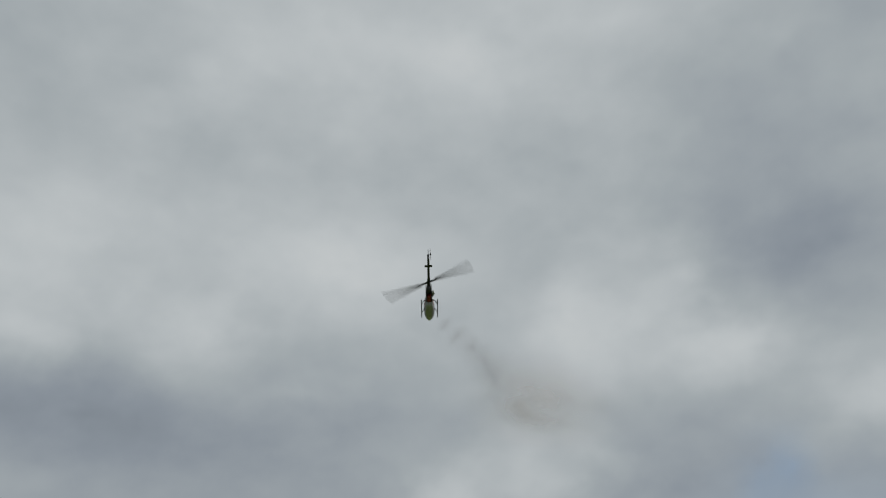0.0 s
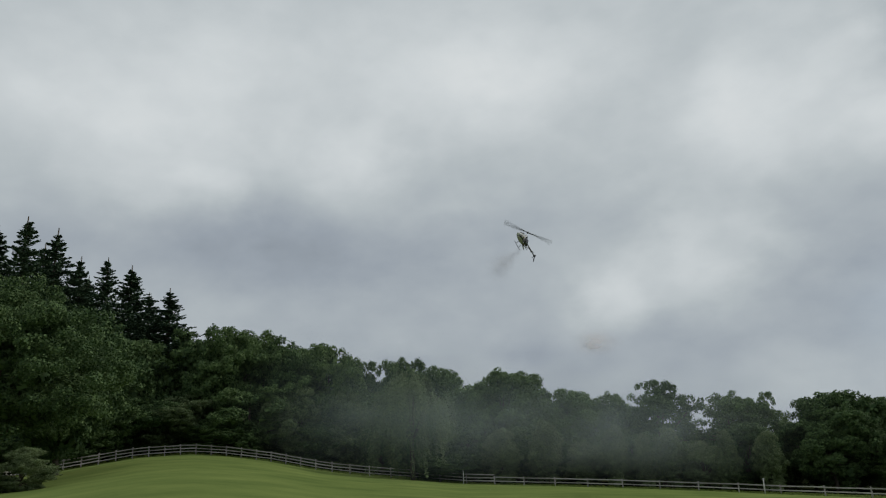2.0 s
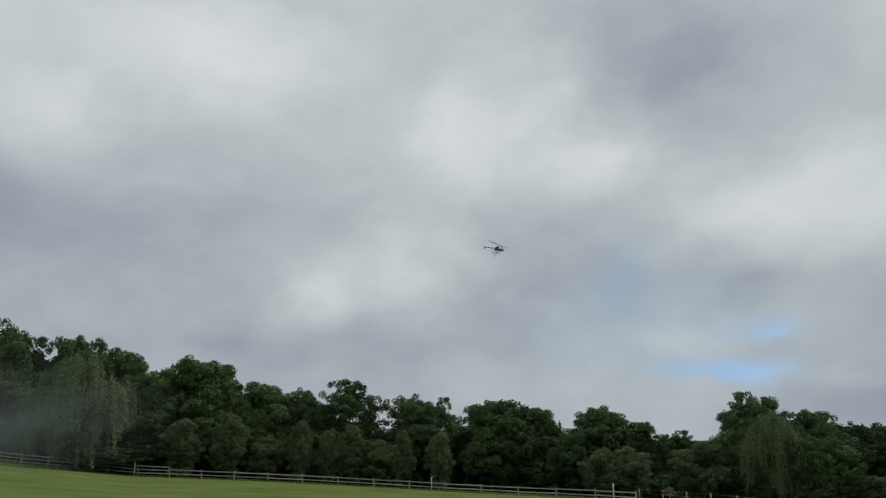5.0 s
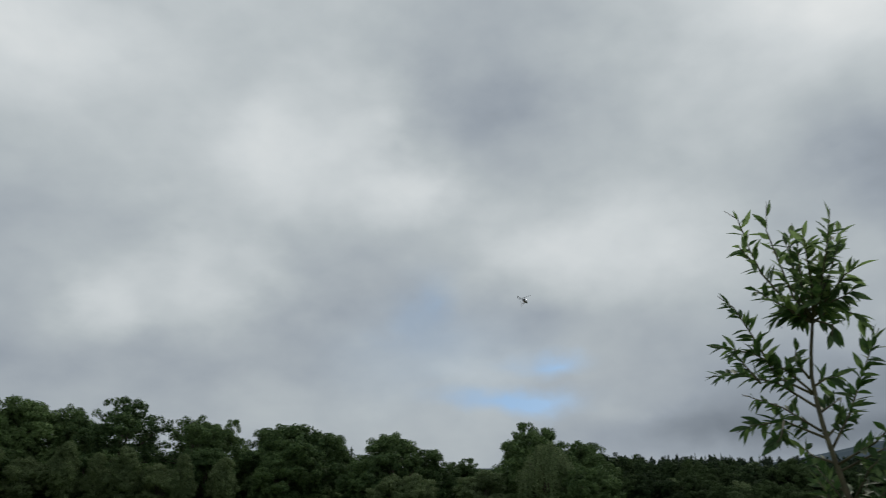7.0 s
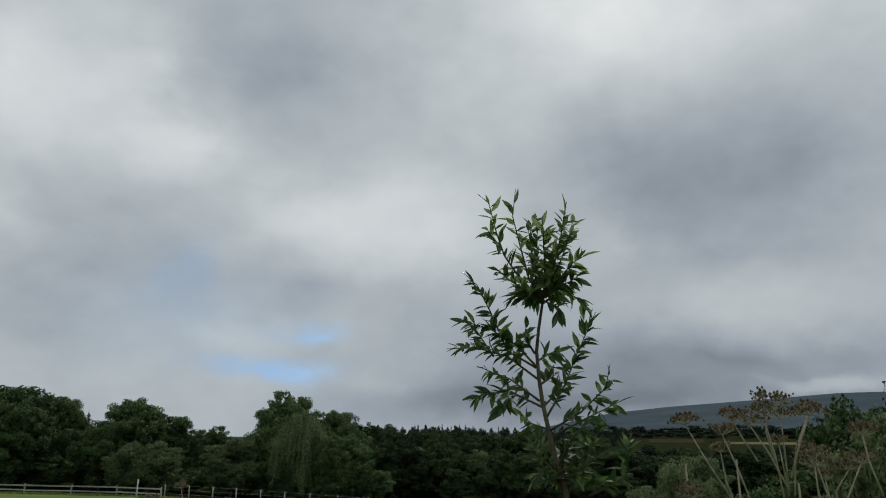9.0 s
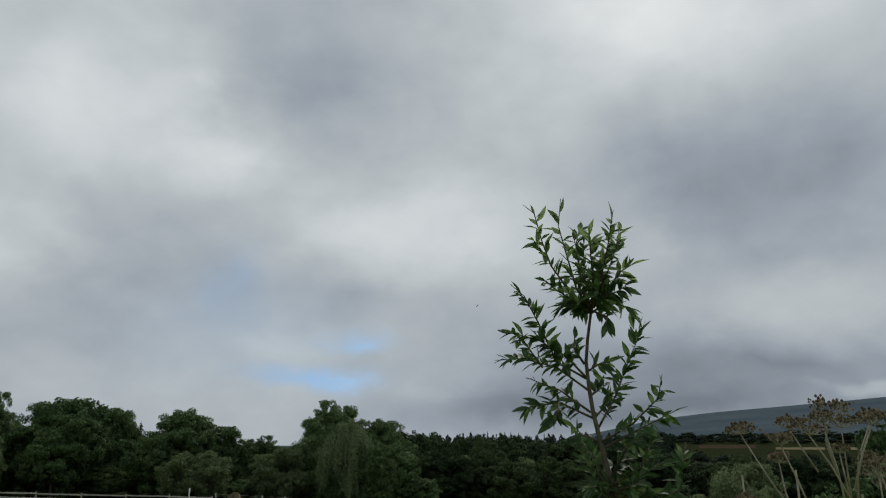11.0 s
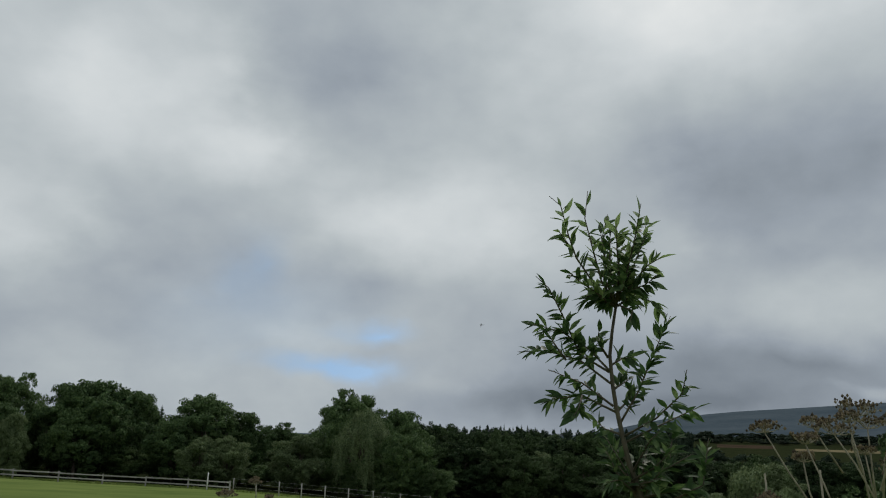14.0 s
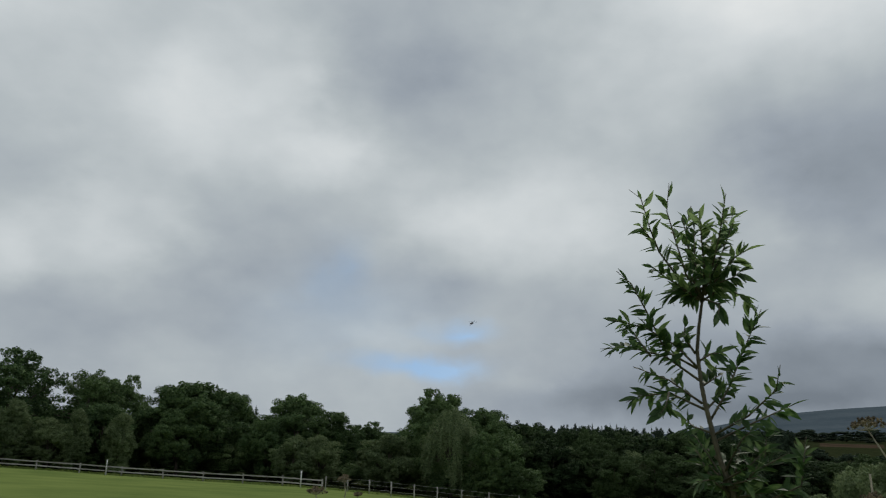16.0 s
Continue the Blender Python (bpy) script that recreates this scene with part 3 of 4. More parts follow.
def weeping(seed, mat, strands=520, slim=1.0):
    """A tree one metre high with hanging sprays."""
    rnd = np.random.RandomState(seed)
    root = new("tree")
    groups, chunks = [], [tube_data([(0, 0, -0.03), (0.01, 0, 0.3), (0.0, 0.01, 0.85)], [0.028, 0.02, 0.005], 8)]
    bunches = []
    for i in range(64):
        u = rnd.uniform(0.05, 1) ** 0.6
        bunches.append((rnd.uniform(0, 6.283), u, (0.98 - 0.36 * u ** 2) * (1.0 if i % 3 else rnd.uniform(0.4, 1.0))))
    for i in range(strands):
        a, u, zt = bunches[i % 64]
        a, u = a + rnd.normal() * 0.10 / (0.2 + u), max(0.02, u + rnd.normal() * 0.07)
        zt = zt + rnd.normal() * 0.022 - 0.25 * abs(rnd.normal() * 0.1)
        ln = rnd.uniform(0.08, 0.34)
        m = int(ln / 0.0065)
        s = np.linspace(0, 1, m)[:, None]
        d = np.array([math.cos(a), math.sin(a), 0]) * 0.40 * slim * u
        sway = np.array([rnd.uniform(-0.02, 0.02), rnd.uniform(-0.02, 0.02), 0])
        c = d * (0.9 + 0.16 * np.sqrt(s)) + np.array([0, 0, zt]) - np.array([0, 0, 1]) * s * ln + sway * s + rnd.normal(size=(m, 3)) * 0.007
        c[:, 2] = np.maximum(c[:, 2], 0.03)
        nn = np.array([math.cos(a), math.sin(a), 0.5]) + rnd.normal(size=(m, 3)) * 0.5
        nn /= np.linalg.norm(nn, axis=1)[:, None]
        groups.append((c, nn, rnd.uniform(0.005, 0.011, m)))
    for k in range(9):
        a = k * 0.7
        chunks.append(tube_data([(0.01, 0, 0.35), (0.16 * slim * math.cos(a), 0.16 * slim * math.sin(a), 0.62), (0.30 * slim * math.cos(a), 0.30 * slim * math.sin(a), 0.78)], [0.012, 0.007, 0.003], 5))
    part("crown", card_mesh("crown", groups, mat, rnd, True), mat, root)
    v, f = join_data(chunks)
    part("trunk", mesh_of("trunk", v, f, BARK, True), BARK, root)
    return root


KIND = {}
for i in range(5):
    KIND["oak%d" % i] = [broadleaf(20 + i, LEAF_OAK, low=0.0 + 0.012 * i), None]
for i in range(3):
    KIND["alder%d" % i] = [broadleaf(30 + i, LEAF_BACKLIT, low=0.0), None]
KIND["open"] = [broadleaf(40, LEAF_OAK, low=0.30, lobes=34, gaps=1.0, spread=0.46, buds=9, per=70), None]
KIND["open2"] = [broadleaf(44, LEAF_OAK, low=0.22, lobes=34, gaps=1.0, spread=0.46, buds=9, per=70), None]
for i in range(2):
    KIND["light%d" % i] = [broadleaf(50 + i, LEAF_LIGHT, low=0.03), None]
KIND["far0"] = [broadleaf(60, FAR_LEAF, low=0.03, lobes=30, per=26, leaf=0.021, buds=9), None]
KIND["far1"] = [broadleaf(61, FAR_LEAF, low=0.03, lobes=30, per=26, leaf=0.021, buds=9), None]
KIND["near"] = [broadleaf(55, LEAF_OAK, low=0.0, lobes=46, per=190, leaf=0.0062, buds=13), None]
KIND["bush"] = [broadleaf(57, LEAF_LIGHT, low=-0.35, lobes=46, per=120, leaf=0.0085, buds=12), None]
KIND["weep"] = [weeping(70, LEAF_LIGHT, 900), None]
KIND["birch"] = [broadleaf(72, LEAF_LIGHT, low=0.0, lobes=40, spread=0.30, top=0.45), None]
for i in range(3):
    KIND["spruce%d" % i] = [spruce(80 + i), None]
WORDS = {"oak": ("dark green broadleaf tree at the wood's edge", "tree", "trees behind the meadow"),
         "ope": ("tall dark broadleaf tree with sky showing through its crown", "tree", "trees behind the meadow"),
         "lig": ("pale green bushy tree in front of the wood", "tree", "trees behind the meadow"),
         "far": ("distant dull green tree of the valley wood", "tree", "trees in the valley"),
         "nea": ("soft grey-green leafy tree at the meadow's corner", "tree", "trees behind the meadow"),
         "bus": ("rounded green bush at the meadow's corner", "bush", "bushes"),
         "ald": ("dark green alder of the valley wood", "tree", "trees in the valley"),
         "wee": ("weeping pale green tree beside the fence", "tree", "trees behind the meadow"),
         "bir": ("slim young pale tree in front of the wood", "tree", "young trees by the fence"),
         "spr": ("tall dark spruce above the broadleaf wood", "tree", "spruces")}


def plant(kind, az, dist, top, wide, turn=None, label=""):
    """A tree at a bearing and distance, whose top stands at that height in degrees over the eye and which is that many degrees wide."""
    p = polar(az, dist)
    high = EYE.z + dist * math.tan(radians(top)) - p.z
    across = 2 * dist * math.tan(radians(wide / 2)) / (0.42 if kind[:3] == "spr" else 0.84 if kind[:3] in ("oak", "ope", "ald") else 1.0)
    s = Vector((across, across, high))
    m = pose(p.x, p.y, p.z - 0.05, 0, 0, turn if turn is not None else (az * 37.7) % 360)
    proto, size = KIND[kind]
    if size is None:
        KIND[kind][1] = s
        proto.matrix_basis = m @ Matrix.Diagonal((*s, 1))
        ob = proto
    else:
        ob = copy_thing(proto, m @ Matrix.Diagonal((s.x / size.x, s.y / size.y, s.z / size.z, 1)))
    words, cat, grp = WORDS[kind[:3]]
    return tagged(ob, label or words, cat, grp)


# spruces on the hill
plant("spruce0", -46.4, 103, 18.55, 9.8)
plant("spruce1", -43.1, 101, 17.65, 9.8)
plant("spruce2", -41.2, 106, 17.05, 9.2)
plant("spruce0", -39.6, 104, 15.25, 8.0)
plant("spruce1", -37.8, 101, 15.3, 8.0)
plant("spruce2", -36.1, 104, 14.85, 9.2)
plant("spruce0", -33.4, 100, 13.3, 8.6)
plant("spruce2", -44.8, 110, 16.95, 9.0)
plant("spruce0", -41.9, 112, 15.95, 9.0)
plant("spruce1", -39.0, 112, 13.95, 8.5)
plant("spruce2", -34.8, 110, 12.95, 8.5)
plant("spruce1", -49.0, 103, 18.85, 9.8)
# the big near tree and bush at the meadow's corner
plant("near", -44.3, 62, 13.3, 15.0)
plant("near", -50.5, 58, 14.0, 12.0)
plant("oak1", -40.0, 74, 11.0, 7.5)
plant("bush", -45.6, 52, 3.0, 4.8, label="rounded green bush at the meadow's corner")
plant("bush", -41.9, 53, 2.3, 4.2, label="rounded green bush at the meadow's corner")
# wood edge behind the fence
plant("oak2", -36.5, 96, 9.4, 6.5)
plant("oak3", -31.5, 97, 10.1, 5.5)
plant("oak4", -29.3, 96, 10.2, 5.5)
plant("oak0", -27.0, 98, 9.9, 5.5)
plant("oak1", -24.3, 97, 9.3, 5.5)
plant("oak2", -21.8, 95, 8.9, 5.6)
plant("oak3", -19.0, 98, 7.4, 4.5)
plant("oak4", -16.0, 99, 7.7, 4.5)
plant("oak0", -13.2, 98, 6.9, 4.5)
plant("light0", -32.5, 92, 5.5, 6.0)
plant("oak1", -27.5, 92, 6.0, 6.0)
plant("light1", -24.5, 92, 6.4, 4.5)
plant("oak4", -34.5, 92, 5.6, 5.0)
plant("light0", -20.3, 91, 5.4, 5.0)
plant("weep", -15.6, 80.5, 6.6, 7.2)
# added bush stands in for the dark shade strip below the weeping tree
plant("oak2", -13.6, 83.5, 0.4, 4.5, label="bush added at the weeping tree's foot in place of its shade")
plant("oak3", -11.0, 90, 4.2, 5.0)
plant("oak2", -8.6, 94, 6.3, 6.5)
plant("oak4", -6.2, 97, 4.9, 4.5)
plant("oak0", -3.6, 93, 4.7, 5.0)
plant("oak1", -1.0, 95, 4.2, 4.0)
plant("open2", 2.6, 92, 5.0, 5.8)
plant("open", 7.3, 91, 3.8, 4.8)
plant("oak3", 9.6, 92, 3.5, 3.4)
plant("open2", 12.2, 90, 2.95, 4.2)
plant("oak2", 14.6, 88, 3.3, 5.6)
plant("oak4", 17.0, 92, 2.6, 3.0)
plant("spruce2", 18.65, 92, 1.95, 2.2)
plant("oak0", 21.9, 86, 2.6, 5.2)
plant("oak1", 24.4, 88, 0.9, 3.6)
plant("oak3", 27.2, 112, 0.8, 3.6)
plant("light1", 28.4, 78, 0.0, 4.2)
plant("oak3", 31.7, 84, 3.3, 5.0)
plant("weep", 33.2, 76, 1.9, 4.6)
plant("oak4", 35.3, 96, 1.9, 4.6)
# lower bushes and young trees in front
for kind, az, d, top, w in (
        ("birch", -9.0, 84, 2.2, 3.0), ("birch", -5.6, 84, 2.6, 2.8), ("light0", -3.0, 85, 1.0, 3.0), ("birch", -0.7, 83, 2.0, 2.2),
        ("birch", 1.3, 83, 1.3, 1.8), ("birch", 3.1, 82, 1.7, 2.6), ("light1", 5.4, 83, 0.6, 3.0), ("birch", 6.9, 82, 1.2, 2.0),
        ("birch", 9.6, 82, 1.0, 2.2), 
        ("light0", 21.6, 77, -0.3, 3.2), ("light1", 23.5, 78, -0.2, 3.0), 
        ("oak1", 35.8, 74, 0.2, 4.4), ("oak3", -17.8, 90, 3.0, 4.0), ("oak2", -22.5, 91, 3.4, 4.0), ("oak0", -37.5, 90, 6.0, 5.0),
        ("oak4", -39.5, 88, 4.2, 4.5), ("oak1", 0.5, 86, 1.4, 4.0), ("oak2", 8.4, 86, 1.6, 4.0), ("oak0", 13.5, 85, 1.4, 4.0),
        ("oak4", -6.5, 88, 2.4, 4.5), ("oak3", 19.8, 82, 1.0, 3.5), ("oak0", -30.0, 91, 4.0, 4.5)):
    plant(kind, az, d, top, w)
# the depth of the wood behind and its undergrowth, added to block light between trunks
dr = random.Random(77)
TOPS_AT = (-50, -40, -33, -25, -20, -12, -4, 3, 10, 18, 25, 36)
TOPS = (9.0, 8.5, 7.6, 7.0, 5.6, 4.2, 2.2, 1.3, 0.8, 0.2, -0.4, -0.4)
az = -50.0
while az < 37.0:
    plant("oak%d" % dr.randrange(5), az, 112 + dr.uniform(-4, 8), float(np.interp(az, TOPS_AT, TOPS)) + dr.uniform(-0.4, 0.5), dr.uniform(5.0, 6.5))
    az += dr.uniform(2.2, 3.0)
az = -46.0
while az < 39.0:
    rf = float(np.interp(az, BEARING, FENCE_R))
    eye_down = math.degrees(math.atan2(polar(az, rf + 5).z - EYE.z, rf + 5))
    plant("oak%d" % dr.randrange(5), az, rf + dr.uniform(8.0, 12.0) + (5.0 if az > 0 else 0.0), eye_down + dr.uniform(1.7, 2.9), dr.uniform(2.6, 3.8), label="dark undergrowth bush added to fill the foot of the wood")
    az += dr.uniform(1.5, 2.2)
# the valley wood, its foliage colour darkened as if seen against the light
vr = random.Random(21)
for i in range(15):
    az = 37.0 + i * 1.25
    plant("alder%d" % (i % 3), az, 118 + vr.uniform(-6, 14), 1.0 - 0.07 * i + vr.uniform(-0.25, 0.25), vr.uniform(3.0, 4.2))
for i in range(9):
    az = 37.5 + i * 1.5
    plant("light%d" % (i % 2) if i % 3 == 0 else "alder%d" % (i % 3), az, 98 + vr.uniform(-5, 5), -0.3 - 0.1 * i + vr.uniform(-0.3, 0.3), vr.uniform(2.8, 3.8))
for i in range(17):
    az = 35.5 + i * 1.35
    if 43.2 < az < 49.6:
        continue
    plant("alder%d" % ((i * 2) % 3), az, 92 + vr.uniform(-3, 4), -2.6 + vr.uniform(-0.4, 0.5), vr.uniform(2.4, 3.4), label="bush at the edge of the valley wood, backlit shade in its colour")
for i in range(26):
    az = 35.5 + i * 0.85
    plant("far%d" % (i % 2), az, 300 + vr.uniform(-25, 25), 0.85 - 0.004 * i + vr.uniform(-0.15, 0.12), vr.uniform(1.2, 1.9))
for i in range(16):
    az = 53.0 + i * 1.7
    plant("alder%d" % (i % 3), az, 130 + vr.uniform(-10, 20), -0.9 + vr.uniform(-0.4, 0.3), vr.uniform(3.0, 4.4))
for i in range(14):
    az = 55.0 + i * 1.8
    plant("far%d" % (i % 2), az, 330 + vr.uniform(-30, 30), -0.55 + vr.uniform(-0.2, 0.2), vr.uniform(1.5, 2.4))
for i in range(26):
    az = 54.0 + i * 1.0
    plant("far%d" % ((i + 1) % 2), az, 800 + vr.uniform(-40, 60), 0.86 + vr.uniform(-0.14, 0.16), vr.uniform(1.2, 2.0))
for i in range(24):
    plant("far%d" % (i % 2), 54.5 + i * 0.8 + vr.uniform(-0.3, 0.3), 710 + vr.uniform(-15, 30), 0.40 + vr.uniform(-0.14, 0.16), vr.uniform(0.9, 1.5))
for i in range(9):
    plant("spruce%d" % (i % 3), 43.6 + i * 0.62 + vr.uniform(-0.15, 0.15), 290 + vr.uniform(-8, 8), 1.12 - 0.02 * i + vr.uniform(-0.12, 0.12), 0.9, label="small distant dark spruce on the valley skyline")
plant("bush", 61.7, 78, -1.25, 4.6, label="bright green leafy bush in the valley")
# shrubs on the bank close by
plant("oak2", 77.5, 8.5, 5.2, 13.0, label="dense dark green shrub on the bank")
plant("light1", 74.0, 6.5, 1.2, 10.0, label="pale leafy shrub on the bank")
plant("light0", 60.5, 9.5, -1.6, 7.0, label="low green shrub on the bank")
plant("oak3", 67.0, 9.0, -2.2, 8.0, label="low green shrub on the bank")


# ---------------------------------------------------------------- sapling close to the camera
def leaf_mesh(name, seed):
    rnd = random.Random(seed)
    v, f = [], []
    curl = rnd.uniform(-0.22, 0.05)
    side = rnd.uniform(-0.10, 0.10)
    for s, w in ((0, 0.02), (0.16, 0.095), (0.38, 0.155), (0.64, 0.130), (0.86, 0.058), (1.0, 0.004)):
        z, x = curl * s * s, side * s * s
        v += [(x - w, s, z + w * 0.35), (x, s, z), (x + w, s, z + w * 0.35)]
    for i in range(5):
        a = i * 3
        f += [(a, a + 1, a + 4, a + 3), (a + 1, a + 2, a + 5, a + 4)]
    return mesh_of(name, v, f, LEAF_NEAR, True)


LEAVES = [leaf_mesh("leaf", 3 + i) for i in range(5)]
leaf_rnd = random.Random(9)
leaf_count = 0
spare = []


def twig(thing, points, leaves):
    """A shoot through points with its narrow leaves set alternately along it."""
    global leaf_count
    pts = [Vector(p) for p in points]
    thick = [0.0042 - 0.0032 * i / (len(pts) - 1) for i in range(len(pts))]
    tube("shoot", pts, thick, PALE_BARK, thing, 5)
    rnd = leaf_rnd
    lens = [(pts[i + 1] - pts[i]).length for i in range(len(pts) - 1)]
    total = sum(lens)
    for k in range(leaves):
        s = (0.15 + 0.74 * (k + 0.5) / leaves) * total
        i = 0
        while i < len(lens) - 1 and s > lens[i]:
            s -= lens[i]
            i += 1
        d = (pts[i + 1] - pts[i]).normalized()
        at = pts[i] + d * min(s, lens[i])
        out = d.cross(Vector((rnd.uniform(-1, 1), rnd.uniform(-1, 1), rnd.uniform(-1, 1)))).normalized()
        last = k == leaves - 1
        way = (d * (1.0 if last else rnd.uniform(0.35, 0.8)) + out * (0.15 if last else rnd.uniform(0.45, 0.9)) + Vector((0, 0, rnd.uniform(-0.45, 0.15)))).normalized()
        up = (Vector((rnd.uniform(-0.8, 0.8), rnd.uniform(-1.1, 0.4), 0.8)) - way * 0.2).normalized()
        x = way.cross(up).normalized()
        up = x.cross(way)
        size = rnd.uniform(0.034, 0.066)
        m = Matrix((x, way, up)).transposed().to_4x4()
        m.translation = at
        m = m @ Matrix.Diagonal((size * rnd.uniform(0.85, 1.25), size, size, 1))
        leaf_count += 1
        if leaf_count <= 300:
            part("leaf", rnd.choice(LEAVES), LEAF_NEAR, thing).matrix_basis = m
        else:
            me = rnd.choice(LEAVES)
            spare.append(([m @ v.co for v in me.vertices], [tuple(p.vertices) for p in me.polygons]))


def willow_sapling():
    base = Vector((2.4 * math.sin(radians(52)), 2.4 * math.cos(radians(52)), 0))
    sapling = tagged(new("willow_sapling"), "young willow sapling with narrow glossy green leaves", "sapling")
    sapling.matrix_basis = pose(base.x, base.y, 0, 0, 0, -52)
    foot = ground_z(base.x, base.y)
    stem = [(0.041, 0.000, 1.451), (0.013, 0.000, 1.533), (-0.004, 0.000, 1.616), (-0.020, 0.000, 1.702), (-0.028, 0.000, 1.771), (-0.033, 0.000, 1.859), (-0.024, 0.000, 1.931), (-0.008, 0.000, 2.021)
            ]
    low = Vector(stem[0])
    pts = [Vector((low.x + 0.09, 0.02, foot - 0.05)), Vector((low.x + 0.07, 0.01, 0.7))] + [Vector(p) for p in stem]
    tube("stem", pts, [0.013, 0.011] + [0.0088 - 0.0006 * i for i in range(len(stem))], PALE_BARK, sapling, 8, "slim brown stem")
    twig(sapling, [(-0.008, -0.000, 2.021), (-0.069, -0.017, 2.077), (-0.128, -0.034, 2.170), (-0.151, -0.051, 2.243), (-0.173, -0.068, 2.340), (-0.208, -0.084, 2.368)], 26)
    twig(sapling, [(-0.138, -0.000, 2.198), (-0.160, -0.063, 2.221), (-0.181, -0.127, 2.243)], 10)
    twig(sapling, [(-0.008, -0.000, 2.021), (-0.051, -0.008, 2.096), (-0.077, -0.017, 2.209), (-0.098, -0.025, 2.305), (-0.086, -0.033, 2.396)], 24)
    twig(sapling, [(-0.008, -0.000, 2.021), (0.004, -0.037, 2.106), (0.001, -0.074, 2.190), (0.001, -0.110, 2.277)], 42)
    twig(sapling, [(-0.008, -0.000, 2.021), (0.025, -0.046, 2.103), (0.054, -0.092, 2.201), (0.078, -0.139, 2.311)], 45)
    twig(sapling, [(-0.000, -0.000, 2.030), (0.048, -0.010, 2.091), (0.095, -0.021, 2.142), (0.142, -0.031, 2.166)], 31)
    twig(sapling, [(-0.009, 0.000, 2.012), (0.056, 0.045, 2.064), (0.109, 0.089, 2.041), (0.154, 0.134, 2.007)], 28)
    twig(sapling, [(-0.008, 0.000, 2.021), (-0.035, 0.032, 2.142), (-0.044, 0.064, 2.267), (-0.025, 0.096, 2.352)], 35)
    twig(sapling, [(0.006, 0.000, 2.076), (0.041, 0.028, 2.175), (0.085, 0.057, 2.238), (0.107, 0.085, 2.333)], 38)
    twig(sapling, [(-0.009, -0.000, 2.012), (-0.070, -0.030, 2.056), (-0.120, -0.059, 2.089), (-0.162, -0.089, 2.122)], 31)
    twig(sapling, [(-0.009, 0.000, 2.012), (-0.045, 0.004, 2.033), (-0.090, 0.008, 2.045), (-0.119, 0.012, 2.019)], 17)
    twig(sapling, [(0.000, -0.000, 2.039), (0.037, -0.024, 2.061), (0.081, -0.048, 2.072), (0.116, -0.071, 2.093)], 31)
    twig(sapling, [(-0.005, -0.000, 2.021), (0.016, -0.035, 2.005), (0.041, -0.070, 1.989), (0.029, -0.105, 1.940)], 15)
    twig(sapling, [(-0.036, -0.000, 1.806), (-0.124, -0.032, 1.858), (-0.175, -0.063, 1.981), (-0.212, -0.095, 2.059), (-0.252, -0.126, 2.094)], 45)
    twig(sapling, [(-0.031, -0.000, 1.806), (-0.097, -0.030, 1.876), (-0.181, -0.061, 1.928), (-0.292, -0.091, 1.954)], 42)
    twig(sapling, [(-0.033, 0.000, 1.771), (-0.129, 0.046, 1.849), (-0.242, 0.091, 1.885), (-0.342, 0.137, 1.887)], 42)
    twig(sapling, [(-0.171, 0.000, 1.845), (-0.199, 0.035, 1.886), (-0.238, 0.070, 1.948), (-0.261, 0.105, 1.934)], 18)
    twig(sapling, [(-0.028, 0.000, 1.702), (-0.123, 0.049, 1.776), (-0.235, 0.098, 1.823)], 25)
    twig(sapling, [(-0.021, 0.000, 1.684), (-0.124, 0.032, 1.736), (-0.217, 0.064, 1.725), (-0.262, 0.096, 1.709)], 28)
    twig(sapling, [(-0.122, -0.000, 1.734), (-0.130, -0.049, 1.693), (-0.146, -0.098, 1.666)], 16)
    twig(sapling, [(-0.039, -0.000, 1.851), (-0.069, -0.030, 1.901), (-0.061, -0.061, 1.938)], 14)
    twig(sapling, [(-0.035, 0.000, 1.824), (0.003, 0.020, 1.851), (0.042, 0.041, 1.858)], 12)
    twig(sapling, [(-0.025, 0.000, 1.753), (0.002, 0.037, 1.773), (0.030, 0.074, 1.793)], 14)
    twig(sapling, [(-0.017, 0.000, 1.684), (0.016, 0.057, 1.721), (0.056, 0.113, 1.777)], 15)
    twig(sapling, [(-0.014, 0.000, 1.642), (0.053, 0.041, 1.754), (0.100, 0.081, 1.864), (0.166, 0.122, 2.001)], 55)
    twig(sapling, [(-0.005, -0.000, 1.608), (0.096, -0.044, 1.665), (0.172, -0.088, 1.736), (0.185, -0.132, 1.803)], 31)
    twig(sapling, [(-0.000, 0.000, 1.591), (0.131, 0.017, 1.657), (0.246, 0.034, 1.712)], 21)
    twig(sapling, [(0.033, 0.000, 1.451), (0.131, 0.027, 1.532), (0.153, 0.055, 1.650)], 27)
    twig(sapling, [(0.113, 0.000, 1.420), (0.223, 0.001, 1.476), (0.247, 0.002, 1.611)], 27)
    twig(sapling, [(0.019, -0.000, 1.500), (0.074, -0.052, 1.599), (0.107, -0.103, 1.631)], 20)
    twig(sapling, [(0.025, -0.000, 1.468), (-0.023, -0.004, 1.500), (-0.060, -0.008, 1.583)], 15)
    twig(sapling, [(0.032, -0.000, 1.443), (-0.015, -0.066, 1.487), (-0.055, -0.131, 1.482)], 15)
    twig(sapling, [(-0.007, 0.000, 1.616), (-0.059, 0.070, 1.635), (-0.105, 0.139, 1.681)], 14)
    twig(sapling, [(0.013, 0.000, 1.533), (-0.019, 0.058, 1.565), (-0.036, 0.117, 1.600)], 15)
    twig(sapling, [(0.048, 0.000, 1.435), (0.115, 0.008, 1.451), (0.183, 0.015, 1.467)], 15)
    twig(sapling, [(0.048, -0.000, 1.435), (0.083, -0.032, 1.486), (0.109, -0.064, 1.527)], 14)
    twig(sapling, [(-0.004, 0.000, 2.090), (-0.052, 0.065, 2.040), (-0.070, 0.131, 2.068)], 12)
